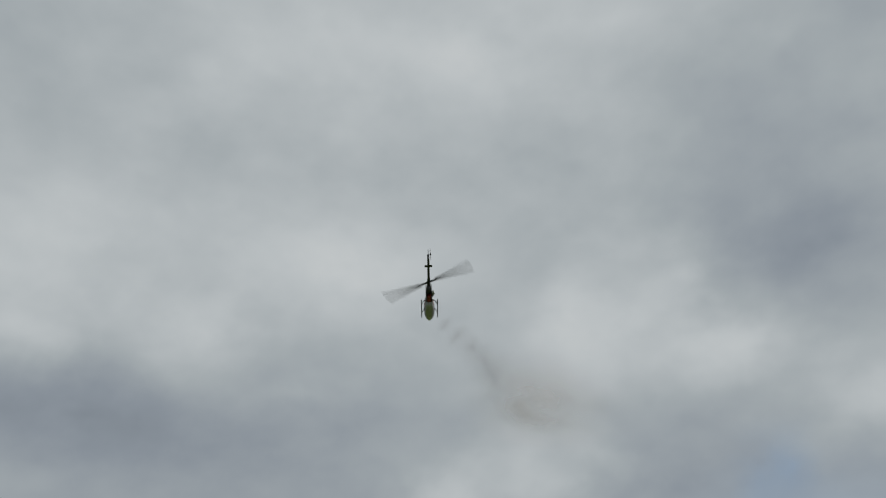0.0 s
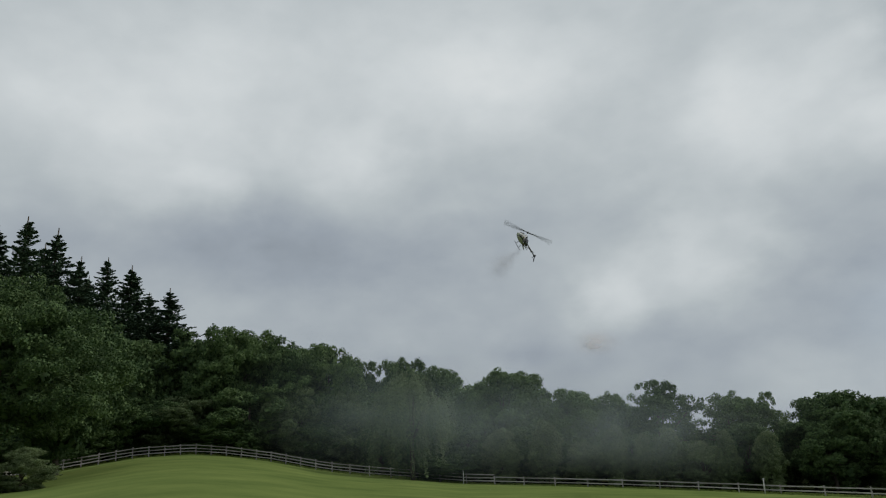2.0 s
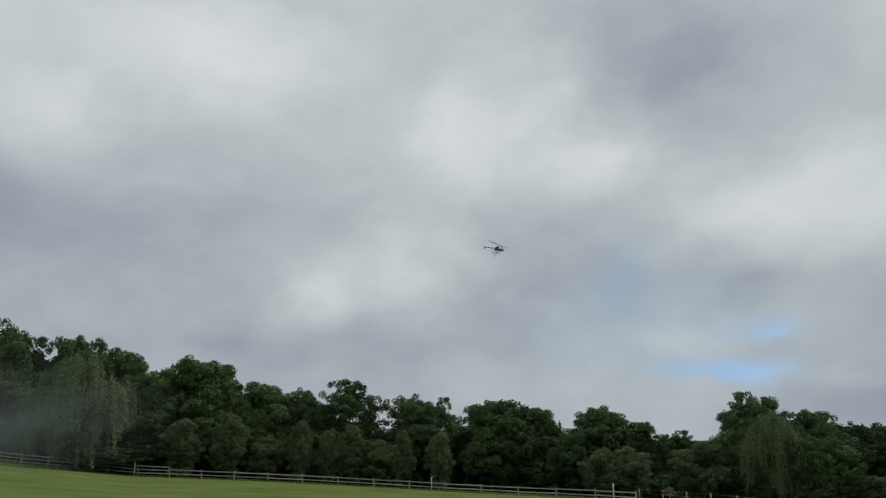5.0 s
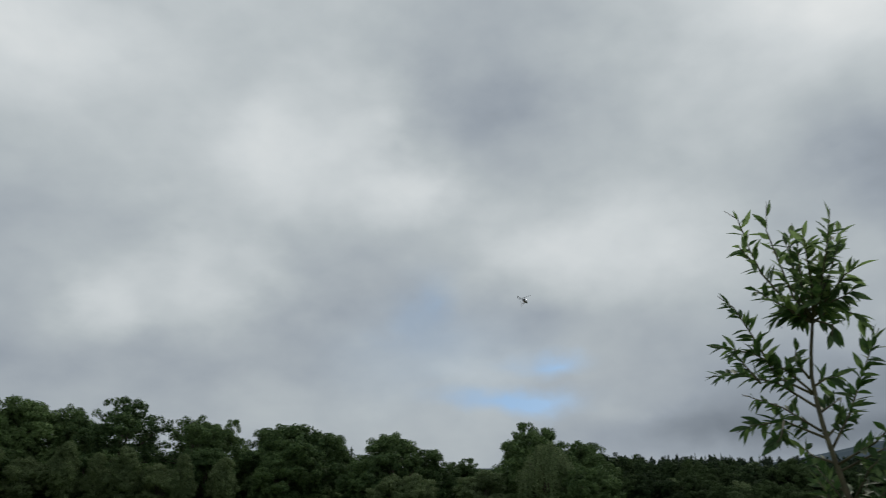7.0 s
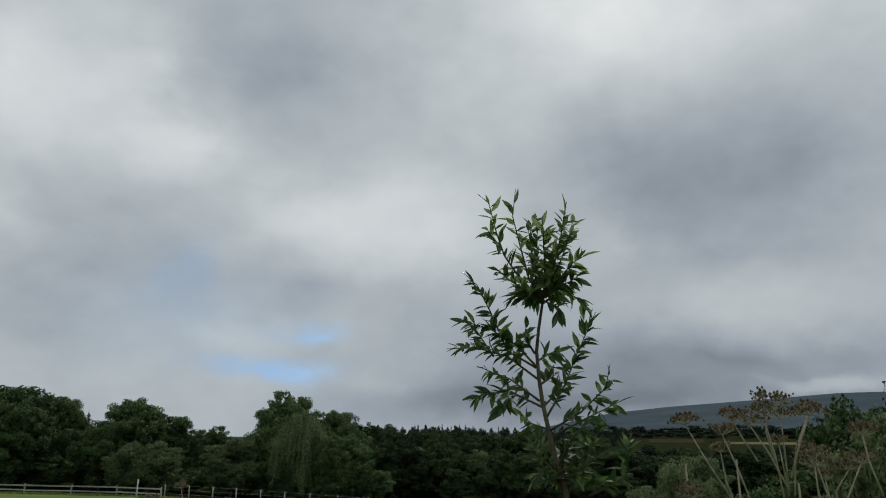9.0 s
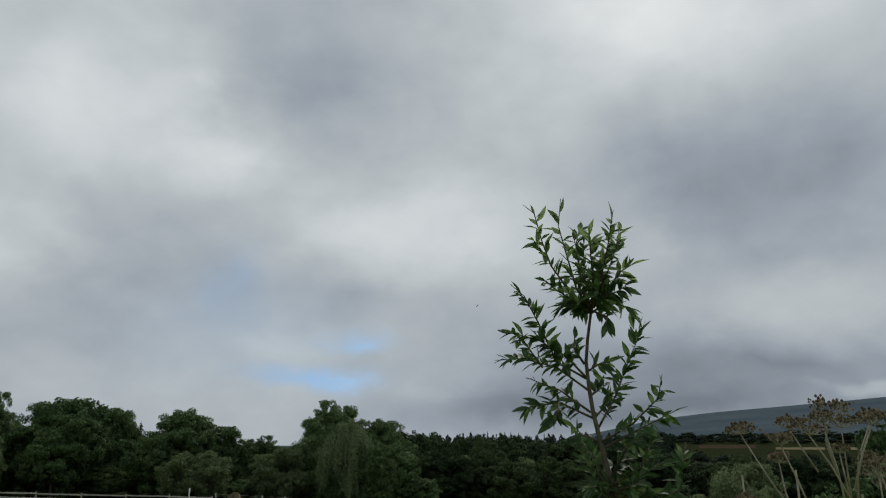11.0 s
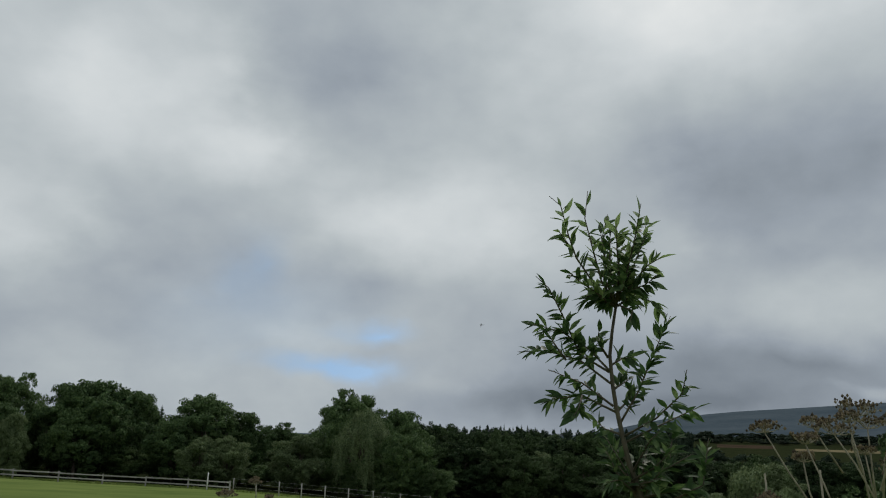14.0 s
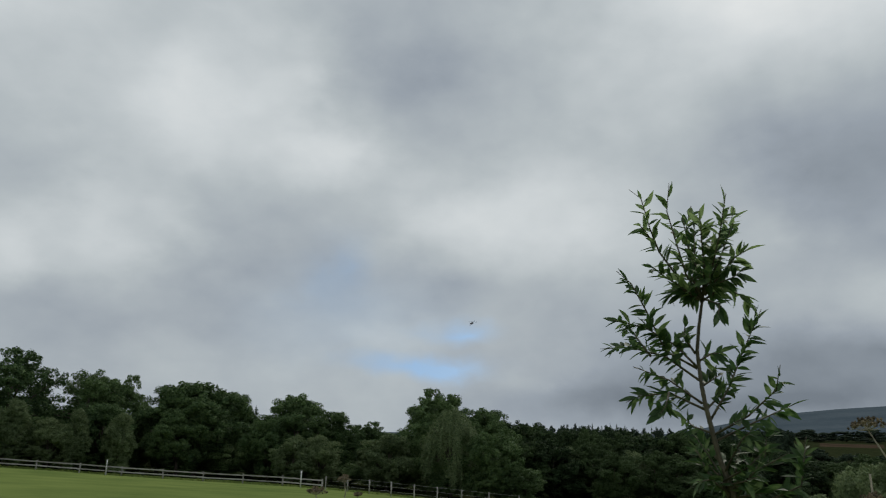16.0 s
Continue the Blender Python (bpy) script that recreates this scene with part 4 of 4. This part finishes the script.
    twig(sapling, [(-0.006, 0.000, 2.056), (-0.046, 0.012, 2.029), (-0.062, 0.023, 2.039)], 12)
    twig(sapling, [(-0.004, 0.000, 2.088), (-0.019, 0.061, 2.097), (-0.008, 0.122, 2.192)], 12)
    twig(sapling, [(-0.008, 0.000, 2.020), (-0.039, 0.056, 2.174), (-0.054, 0.111, 2.328)], 12)
    twig(sapling, [(-0.004, 0.000, 2.092), (-0.024, 0.001, 2.131), (-0.018, 0.003, 2.269)], 12)
    twig(sapling, [(-0.007, -0.000, 2.038), (0.019, -0.014, 2.110), (0.032, -0.028, 2.187)], 12)
    twig(sapling, [(-0.004, 0.000, 2.084), (0.011, 0.016, 2.074), (0.001, 0.032, 2.130)], 12)
    twig(sapling, [(-0.008, -0.000, 2.016), (-0.055, -0.011, 2.045), (-0.101, -0.022, 2.045)], 12)
    twig(sapling, [(-0.006, -0.000, 2.066), (0.017, -0.054, 2.058), (0.017, -0.108, 2.077)], 12)
    twig(sapling, [(-0.007, -0.000, 2.038), (0.053, -0.031, 2.143), (0.094, -0.062, 2.238)], 12)
    twig(sapling, [(-0.005, 0.000, 2.079), (0.029, 0.050, 2.042), (0.045, 0.100, 2.062)], 12)
    twig(sapling, [(-0.008, -0.000, 2.020), (-0.040, -0.073, 2.089), (-0.072, -0.146, 2.124)], 12)
    twig(sapling, [(0.022, -0.000, 1.469), (0.069, -0.073, 1.484), (0.102, -0.145, 1.500)], 6)
    twig(sapling, [(0.025, 0.000, 1.458), (-0.012, 0.020, 1.516), (-0.059, 0.040, 1.564)], 6)
    twig(sapling, [(0.067, -0.000, 1.473), (0.046, -0.035, 1.470), (0.060, -0.070, 1.472)], 6)
    twig(sapling, [(0.049, 0.000, 1.423), (0.055, 0.006, 1.534), (0.078, 0.011, 1.601)], 6)
    twig(sapling, [(0.030, -0.000, 1.484), (0.018, -0.005, 1.476), (0.003, -0.009, 1.483)], 6)
    twig(sapling, [(0.018, -0.000, 1.456), (0.115, -0.025, 1.517), (0.195, -0.050, 1.564)], 6)
    twig(sapling, [(0.036, 0.000, 1.458), (0.026, 0.080, 1.507), (0.019, 0.159, 1.548)], 6)
    twig(sapling, [(0.014, -0.000, 1.479), (0.085, -0.049, 1.523), (0.135, -0.097, 1.576)], 6)
    twig(sapling, [(0.030, -0.000, 1.432), (0.002, -0.014, 1.499), (-0.027, -0.028, 1.531)], 6)
    twig(sapling, [(0.074, -0.000, 1.481), (0.068, -0.048, 1.483), (0.102, -0.095, 1.498)], 6)
    twig(sapling, [(0.032, 0.000, 1.448), (-0.011, 0.021, 1.536), (-0.055, 0.042, 1.607)], 6)
    twig(sapling, [(0.073, -0.000, 1.484), (0.112, -0.036, 1.516), (0.187, -0.072, 1.563)], 6)
    v, f = join_data(spare)
    tagged(part("foliage", mesh_of("foliage", v, f, LEAF_NEAR, True), LEAF_NEAR, sapling), kind="stuff")


willow_sapling()


# ---------------------------------------------------------------- dry hogweed
def umbel(thing, low, high, radius, stalk=0.0034):
    rnd = random.Random(int(abs(high[0]) * 9000 + radius * 777))
    a, b = Vector(low), Vector(high)
    mid = a.lerp(b, 0.5) + Vector((rnd.uniform(-0.02, 0.02), 0, 0.01))
    stem = tube("stalk", [a, mid, b], [stalk, stalk * 0.8, stalk * 0.6], DRY, thing, 6)
    chunks, seeds = [], []
    for k in range(15):
        w, u = k * 2.4 + rnd.uniform(-0.4, 0.4), math.sqrt((k + 0.5) / 15) * rnd.uniform(0.75, 1.15)
        tip = b + Vector((math.cos(w) * radius * u, math.sin(w) * radius * u, radius * (0.62 - 0.35 * u * u) * rnd.uniform(0.55, 1.3)))
        chunks.append(tube_data([b, b.lerp(tip, 0.6) + Vector((0, 0, -0.1 * radius)), tip], [0.0014, 0.0011, 0.0008], 4))
        for _s in range(7):
            c = tip + Vector((rnd.gauss(0, 1) * radius * 0.17, rnd.gauss(0, 1) * radius * 0.17, rnd.uniform(-0.05, 0.30) * radius))
            chunks.append(tube_data([tip - Vector((0, 0, 0.006)), c], [0.0006, 0.0005], 3))
            r = rnd.uniform(0.0020, 0.0048)
            seeds.append(([c + Vector(q) * r for q in ((1.2, 0, 0), (-1.2, 0, 0), (0, 0.7, 0), (0, -0.7, 0), (0, 0, 1.5), (0, 0, -1.5))],
                          [(0, 2, 4), (2, 1, 4), (1, 3, 4), (3, 0, 4), (2, 0, 5), (1, 2, 5), (3, 1, 5), (0, 3, 5)]))
    v, f = join_data(chunks)
    head = part("umbel", mesh_of("umbel", v, f, DRY), DRY, thing, "flat brown seed head")
    v, f = join_data(seeds)
    tagged(part("seed_head", mesh_of("seed_head", v, f, SEED), SEED, head), kind="stuff")


def hogweed_clump():
    base = Vector((2.8 * math.sin(radians(64)), 2.8 * math.cos(radians(64)), 0))
    hogweed = tagged(new("hogweed"), "dry brown hogweed with flat seed heads on bare stalks", "weed")
    hogweed.matrix_basis = pose(base.x, base.y, 0, 0, 0, -64)
    foot = ground_z(base.x, base.y)
    for x, y, top in ((0.04, 0.0, 1.52), (-0.13, 0.08, 1.5), (0.22, -0.05, 1.45)):
        tube("main_stem", [(x + 0.03, y, foot - 0.05), (x + 0.01, y, 0.7), (x, y, top)], [0.0050, 0.0042, 0.0032], DRY, hogweed, 7)
    umbel(hogweed, (0.038, -0.087, 1.357), (-0.114, -0.087, 1.635), 0.044)
    umbel(hogweed, (0.113, 0.148, 1.509), (0.037, 0.148, 1.655), 0.053)
    umbel(hogweed, (0.185, -0.108, 1.432), (0.088, -0.108, 1.632), 0.053)
    umbel(hogweed, (0.162, 0.035, 1.513), (0.163, 0.035, 1.692), 0.070)
    umbel(hogweed, (0.209, 0.243, 1.410), (0.208, 0.243, 1.658), 0.062)
    umbel(hogweed, (0.082, -0.239, 1.356), (0.003, -0.239, 1.600), 0.044)
    umbel(hogweed, (0.186, -0.263, 1.474), (0.254, -0.263, 1.656), 0.044)
    umbel(hogweed, (0.273, -0.163, 1.355), (0.263, -0.163, 1.505), 0.053)
    umbel(hogweed, (0.202, 0.159, 1.396), (0.186, 0.159, 1.571), 0.035)
    umbel(hogweed, (0.331, 0.069, 1.335), (0.385, 0.069, 1.488), 0.044)
    umbel(hogweed, (0.439, -0.158, 1.424), (0.405, -0.158, 1.600), 0.044)
    umbel(hogweed, (-0.101, -0.101, 1.337), (-0.120, -0.101, 1.398), 0.044)
    umbel(hogweed, (0.035, -0.193, 1.350), (-0.007, -0.193, 1.547), 0.035)
    umbel(hogweed, (0.177, -0.025, 1.374), (0.134, -0.025, 1.672), 0.044)
    umbel(hogweed, (0.345, 0.060, 1.300), (0.284, 0.060, 1.535), 0.050)
    umbel(hogweed, (0.330, -0.120, 1.290), (0.397, -0.120, 1.515), 0.050)
    umbel(hogweed, (0.215, 0.090, 1.400), (0.291, 0.090, 1.685), 0.035)
    umbel(hogweed, (-0.080, 0.050, 1.200), (-0.126, 0.050, 1.408), 0.035)
    umbel(hogweed, (0.300, 0.150, 1.280), (0.319, 0.150, 1.455), 0.040)


hogweed_clump()


def lone_weed(az, d, top, radius, label):
    p = polar(az, d)
    root = tagged(new("hogweed"), label, "weed")
    root.matrix_basis = pose(p.x, p.y, p.z, 0, 0, -az)
    z = EYE.z + d * math.tan(radians(top)) - p.z
    tube("main_stem", [(0.03, 0, -0.05), (0.015, 0, z * 0.5), (0, 0, z - 0.14)], [0.007, 0.006, 0.004], DRY, root, 6)
    umbel(root, (0, 0, z - 0.15), (0.0, 0, z - 0.03), radius)
    umbel(root, (0.005, 0, z - 0.25), (0.07, 0.02, z - 0.10), radius * 0.7)


lone_weed(25.3, 3.9, -3.1, 0.032, "single dry brown weed head over the meadow")
lone_weed(23.3, 3.5, -3.95, 0.036, "single dry brown weed head over the meadow")


# ---------------------------------------------------------------- smoke
def wisp(name, sheets, size, mat, seed, label, group):
    """Crossed, wavy sheets of thin smoke round one middle."""
    rnd = random.Random(seed)
    verts, faces = [], []
    for _s in range(sheets):
        turn = Euler((rnd.uniform(-0.5, 0.5) + 1.57, rnd.uniform(-0.3, 0.3), rnd.uniform(-0.9, 0.9))).to_matrix()
        o = len(verts)
        for i in range(13):
            for j in range(13):
                x, y = i / 6 - 1, j / 6 - 1
                verts.append(turn @ Vector((x, y, 0.16 * math.sin(3 * x + seed) * math.cos(2.6 * y + _s))))
        for i in range(12):
            for j in range(12):
                if (i - 5.5) ** 2 + (j - 5.5) ** 2 > 38:
                    continue
                faces.append((o + i * 13 + j, o + (i + 1) * 13 + j, o + (i + 1) * 13 + j + 1, o + i * 13 + j + 1))
    ob = tagged(new(name, mesh_of(name, verts, faces, mat, True)), label, "smoke", group, "stuff")
    ob.scale = size
    ob.visible_shadow = False
    return ob


drifts = [wisp("drifting_smoke", 1, (10.5, 4.0, 6.4 - 0.4 * k), HAZE, 100 + k, "thin bluish smoke drifting before the wood", "drifting smoke") for k in range(5)]
red_cloud = wisp("exhaust_cloud", 1, (2.3, 1.0, 1.15), RED_SMOKE, 61, "faint reddish cloud of exhaust smoke in the air", "exhaust trail")
puffs = [wisp("exhaust_puff", 1, (0.12 + 0.085 * k, 0.12 + 0.085 * k, 0.20 + 0.07 * k), SMOKE, 30 + k, "thin reddish grey exhaust smoke below the helicopter", "exhaust trail") for k in range(6)]


# ---------------------------------------------------------------- model helicopter
def model_helicopter():
    heli = tagged(new("model_helicopter"), "radio controlled model helicopter, white, black and red", "helicopter")
    loft("canopy", [(0.02, 0.055, -0.13, 0.12), (0.08, 0.075, -0.145, 0.13), (0.18, 0.082, -0.15, 0.10), (0.28, 0.074, -0.145, 0.045), (0.37, 0.052, -0.13, -0.02), (0.43, 0.026, -0.115, -0.065), (0.45, 0.006, -0.098, -0.088)], WHITE_GEL, heli, label="white pointed canopy")
    loft("window", [(0.13, 0.052, 0.03, 0.124), (0.20, 0.074, 0.0, 0.102), (0.29, 0.070, -0.03, 0.049), (0.35, 0.050, -0.045, 0.004)], BLACK_GEL, heli, label="black tinted windscreen")
    loft("belly", [(0.015, 0.060, -0.16, -0.03), (0.09, 0.080, -0.165, -0.035), (0.18, 0.087, -0.165, -0.05), (0.28, 0.079, -0.158, -0.07), (0.37, 0.055, -0.14, -0.085)], BLACK_GEL, heli, label="black lower half of the canopy")
    loft("underside", [(-0.02, 0.050, -0.168, -0.10), (0.06, 0.068, -0.178, -0.10), (0.16, 0.074, -0.178, -0.10), (0.27, 0.066, -0.170, -0.10), (0.36, 0.044, -0.150, -0.10)], GREY_GEL, heli, label="pale grey underside of the canopy")
    loft("stripe", [(0.03, 0.070, -0.05, -0.012), (0.12, 0.0855, -0.055, -0.018), (0.22, 0.085, -0.062, -0.034), (0.30, 0.0755, -0.068, -0.048)], RED_GEL, heli, label="thin red stripe along the canopy")
    for s in (-1, 1):
        slab("side_frame", 0.008, 0.27, 0.24, CARBON, heli, (0.045 * s, -0.06, -0.01), 0.003)
        tube("skid", [(0.13 * s, 0.22, -0.235), (0.13 * s, 0.18, -0.255), (0.13 * s, -0.14, -0.255), (0.13 * s, -0.20, -0.25)], 0.008, CARBON, heli, 8)
        for y in (0.10, -0.09):
            tube("skid_strut", [(0.03 * s, y, -0.12), (0.09 * s, y, -0.165), (0.13 * s, y, -0.25)], 0.007, CARBON, heli, 6)
        tube("boom_strut", [(0.035 * s, -0.18, -0.10), (0.008 * s, -0.56, 0.035)], 0.005, CARBON, heli, 6)
    slab("fuel_tank", 0.075, 0.13, 0.11, RED_GEL, heli, (0, -0.06, -0.07), 0.015, label="red tank between the frames")
    slab("engine", 0.07, 0.10, 0.12, CARBON, heli, (0, -0.20, -0.01), 0.01)
    loft("gear_cover", [(-0.17, 0.03, 0.0, 0.10), (-0.10, 0.045, 0.02, 0.16), (-0.03, 0.05, 0.02, 0.19), (0.05, 0.055, 0.04, 0.15)], BLACK_GEL, heli)
    tube("exhaust_pipe", [(0.06, -0.12, -0.08), (0.07, -0.22, -0.12), (0.06, -0.30, -0.15)], [0.018, 0.022, 0.012], ALLOY, heli, 8)
    tube("tail_boom", [(0, -0.24, 0.03), (0, -0.60, 0.04), (0, -0.90, 0.05)], [0.021, 0.019, 0.017], CARBON, heli, 10)
    fin = [(-0.86, 0.0), (-0.92, 0.09), (-0.945, 0.09), (-0.925, 0.0), (-0.965, -0.15), (-0.935, -0.15)]
    v = [(x, y, z + 0.03) for x in (-0.004, 0.004) for y, z in fin]
    f = [tuple(range(6)), tuple(range(11, 5, -1))] + [(i, 6 + i, 6 + (i + 1) % 6, (i + 1) % 6) for i in range(6)]
    part("tail_fin", mesh_of("tail_fin", v, f, BLACK_GEL), BLACK_GEL, heli)
    slab("stabiliser", 0.12, 0.045, 0.006, CARBON, heli, (0, -0.66, 0.045), 0.002)
    tube("mast", [(0, -0.04, 0.10), (0, -0.04, 0.315)], 0.010, ALLOY, heli, 8)
    slab("swashplate", 0.09, 0.09, 0.018, CARBON, heli, (0, -0.04, 0.16), 0.006)
    rotor = part("main_rotor", mesh_of("main_rotor", *tube_data([(0, 0, -0.025), (0, 0, 0.03)], [0.028, 0.022], 10), CARBON, True), CARBON, heli, "spinning two-bladed rotor head")
    rotor.matrix_basis = pose(0, -0.04, 0.315)
    for s in (-1, 1):
        slab("blade_grip", 0.13, 0.035, 0.022, CARBON, rotor, (0.085 * s, 0, 0), 0.006)
        slab("blade", 0.66, 0.060, 0.009, CARBON, rotor, (0.475 * s, -0.008 * s, 0.004), 0.003, (4 * s, 0, 0), "dark main rotor blade")
    tail = part("tail_rotor", mesh_of("tail_rotor", *tube_data([(-0.012, 0, 0), (0.012, 0, 0)], [0.012, 0.012], 8), CARBON, True), CARBON, heli, "spinning tail rotor hub")
    tail.matrix_basis = pose(0.035, -0.90, 0.06)
    for s in (-1, 1):
        slab("tail_blade", 0.006, 0.030, 0.105, CARBON, tail, (0, 0, 0.065 * s), 0.002)
    return heli, rotor, tail


helicopter, main_rotor, tail_rotor = model_helicopter()


# ---------------------------------------------------------------- movement
def hover(x, y, z, away, lean, turn, bank):
    """A helicopter there, its disc leaning away along a bearing and banked to the right, its nose turned; 90 points away, 0 to the right of that bearing."""
    return pose(x, y, z, 0, 0, -away) @ pose(0, 0, 0, 0, bank, 0) @ pose(0, 0, 0, -lean) @ pose(0, 0, 0, 0, 0, turn - 90)


def look_along(az, el, d):
    """The place at that bearing and height in degrees, d metres from the eye."""
    a, e = radians(az), radians(el)
    return EYE + Vector((math.sin(a) * math.cos(e), math.cos(a) * math.cos(e), math.sin(e))) * d


FLIGHT = [
    (0, hover(-0.22, 10.91, 7.09, -1.2, 18, 90, -2)),
    (0.1, hover(-0.33, 11.46, 6.61, -1.7, 18, 85, 1)),
    (0.2, hover(-0.53, 11.85, 6.49, -2.6, 18, 76, 5)),
    (0.3, hover(-0.44, 12.13, 6.30, -2.1, 18, 62, 9)),
    (0.4, hover(-0.88, 12.39, 6.40, -4.1, 18, 52, 10)),
    (0.5, hover(-1.23, 12.85, 6.27, -5.5, 18, 45, 12)),
    (0.6, hover(-1.37, 13.20, 6.14, -5.9, 18, 38, 14)),
    (0.7, hover(-1.79, 13.50, 6.03, -7.5, 18, 30, 15)),
    (0.8, hover(-1.98, 13.92, 5.97, -8.1, 18, 24, 16)),
    (0.9, hover(-2.25, 14.40, 6.01, -8.9, 18, 16, 17)),
    (1, hover(-2.26, 14.99, 6.16, -8.4, 18, 10, 19)),
    (1.1, hover(-2.32, 15.74, 6.41, -8.2, 18, 3, 16)),
    (1.2, hover(-2.49, 16.48, 6.67, -8.4, 18, -3, 14)),
    (1.3, hover(-2.61, 17.34, 6.92, -8.4, 18, -12, 12)),
    (1.4, hover(-2.76, 18.21, 7.12, -8.5, 18, -20, 11)),
    (1.5, hover(-2.82, 19.00, 7.26, -8.3, 18, -32, 10)),
    (1.6, hover(-2.72, 19.79, 7.47, -7.7, 18, -45, 9)),
    (1.7, hover(-2.70, 20.48, 7.65, -7.4, 18, -62, 9)),
    (1.8, hover(-2.55, 20.99, 7.76, -6.8, 18, -82, 18)),
    (2, hover(-2.35, 21.96, 8.11, -6.0, 18, -118, 26)),
    (2.2, hover(-1.83, 22.84, 8.11, -4.5, 18, -145, 19)),
    (2.4, hover(-1.23, 23.50, 8.15, -2.9, 18, -168, 9)),
    (2.6, hover(-0.43, 24.12, 8.23, -0.9, 18, -187, 9)),
    (2.8, hover(0.42, 25.10, 8.46, 1.1, 18, -214, 9)),
    (3, hover(1.17, 26.54, 8.77, 2.6, 18, -248, 10)),
    (3.2, hover(1.98, 27.96, 9.09, 4.2, 18, -288, 10)),
    (3.4, hover(2.87, 29.34, 9.48, 5.7, 18, -322, 10)),
    (3.6, hover(3.70, 31.18, 10.04, 6.9, 18, -342, 10)),
    (3.8, hover(4.63, 33.02, 10.51, 8.1, 18, -356, 10)),
    (4, hover(5.86, 34.78, 11.04, 9.6, 18, -370, 10)),
    (4.2, hover(7.13, 36.98, 11.77, 11.0, 18, -392, 11)),
    (6.3, hover(25.41, 56.70, 16.94, 24.2, 14, -662, 6)),
    (6.5, hover(28.64, 57.38, 17.18, 26.6, 14, -666, 6)),
    (7, hover(37.18, 59.61, 17.33, 32.0, 14, -676, 6)),
    (7.4, hover(46.96, 62.57, 18.32, 36.9, 14, -682, 6)),
    (7.8, hover(58.53, 68.56, 20.01, 40.5, 14, -688, 6)),
    (8, hover(67.28, 71.43, 20.86, 43.3, 14, -691, 6)),
    (8.2, hover(76.90, 76.02, 21.81, 45.3, 14, -694, 6)),
    (10.5, hover(147.74, 152.00, 37.58, 44.2, 14, -760, 6)),
    (11, hover(151.01, 161.58, 42.97, 43.1, 14, -790, 6)),
    (11.5, hover(153.07, 165.66, 46.63, 42.7, 14, -810, 6)),
    (12, hover(152.97, 165.54, 47.37, 42.7, 14, -830, 6)),
    (12.5, hover(150.23, 162.53, 42.08, 42.7, 14, -850, 6)),
    (13, hover(146.51, 159.78, 39.12, 42.5, 14, -870, 6)),
    (13.5, hover(139.69, 153.09, 35.49, 42.4, 14, -890, 6)),
    (14, hover(131.98, 147.29, 31.42, 41.9, 14, -900, 6)),
    (14.5, hover(120.70, 137.78, 27.54, 41.2, 14, -910, 6)),
    (15, hover(104.85, 125.42, 23.98, 39.9, 14, -920, 6)),
    (15.5, hover(87.25, 114.08, 21.54, 37.4, 14, -930, 6)),
    (16, hover(70.23, 101.75, 20.03, 34.6, 14, -940, 6)),
]


def motions():
    walk(helicopter, FLIGHT)
    walk(main_rotor, [(k / 30, pose(0, -0.04, 0.315, 0, 0, -25 - 83.0 * k)) for k in range(481)])
    walk(tail_rotor, [(k / 15, pose(0.035, -0.90, 0.06, 85.0 * k, 0, 0)) for k in range(241)])
    for k, ob in enumerate(drifts):
        rows = []
        for t, az in ((0.0, 5.0), (1.5, -2.0), (2.5, -9.0), (3.5, -17.0), (4.2, -22.0), (6.3, -40.0), (9.0, -62.0), (16.0, -110.0)):
            p = polar(az - 14.0 + 6.0 * k, 52)
            up = EYE.z + 52 * math.tan(radians(4.6 - 0.7 * k))
            rows.append((t, pose(p.x, p.y, up, 0, 0, 14.0 - az - 6.0 * k)))
        walk(ob, rows)
    path = ((0, 7.6, 18.6, 14), (0.1, 7.5, 15.3, 14), (0.3, 9.9, 13.5, 14), (0.5, 6.9, 13.4, 14.5), (0.7, 5.3, 12.2, 15), (1, 4.8, 13.1, 16), (1.5, 4, 12, 19), (1.9, 0, 9, 40), (2.3, -4, 5.5, 90), (2.7, -6, 3, 140), (4.2, -10, 2, 145), (16, -14, 1.5, 150))
    walk(red_cloud, [(t, Matrix.Translation(look_along(az, el, d))) for t, az, el, d in path])
    when = [0.0, 0.3, 0.5, 0.7, 0.85, 1.0, 1.5, 2.0, 2.5, 3.5, 4.2, 6.3, 16.0]
    across = [1.0, 1.1, 1.2, 0.45, -0.1, -0.45, -0.7, -0.8, -0.3, -0.3, -0.3, -0.3, -0.3]
    drop = [1.05, 1.1, 1.05, 0.75, 0.7, 0.8, 0.9, 0.6, 0.1, 0.05, 0.05, 0.1, 0.1]
    for k, ob in enumerate(puffs):
        s = (0.25 + k) / 5
        rows = []
        for t, m in FLIGHT:
            side, down = float(np.interp(t, when, across)), float(np.interp(t, when, drop))
            p = m.translation
            right = Vector((p.y, -p.x, 0)).normalized()
            spot = p + right * side * s + Vector((0, 0, -0.22 - down * s))
            rows.append((t, Matrix.Translation(spot)))
        walk(ob, rows)


motions()
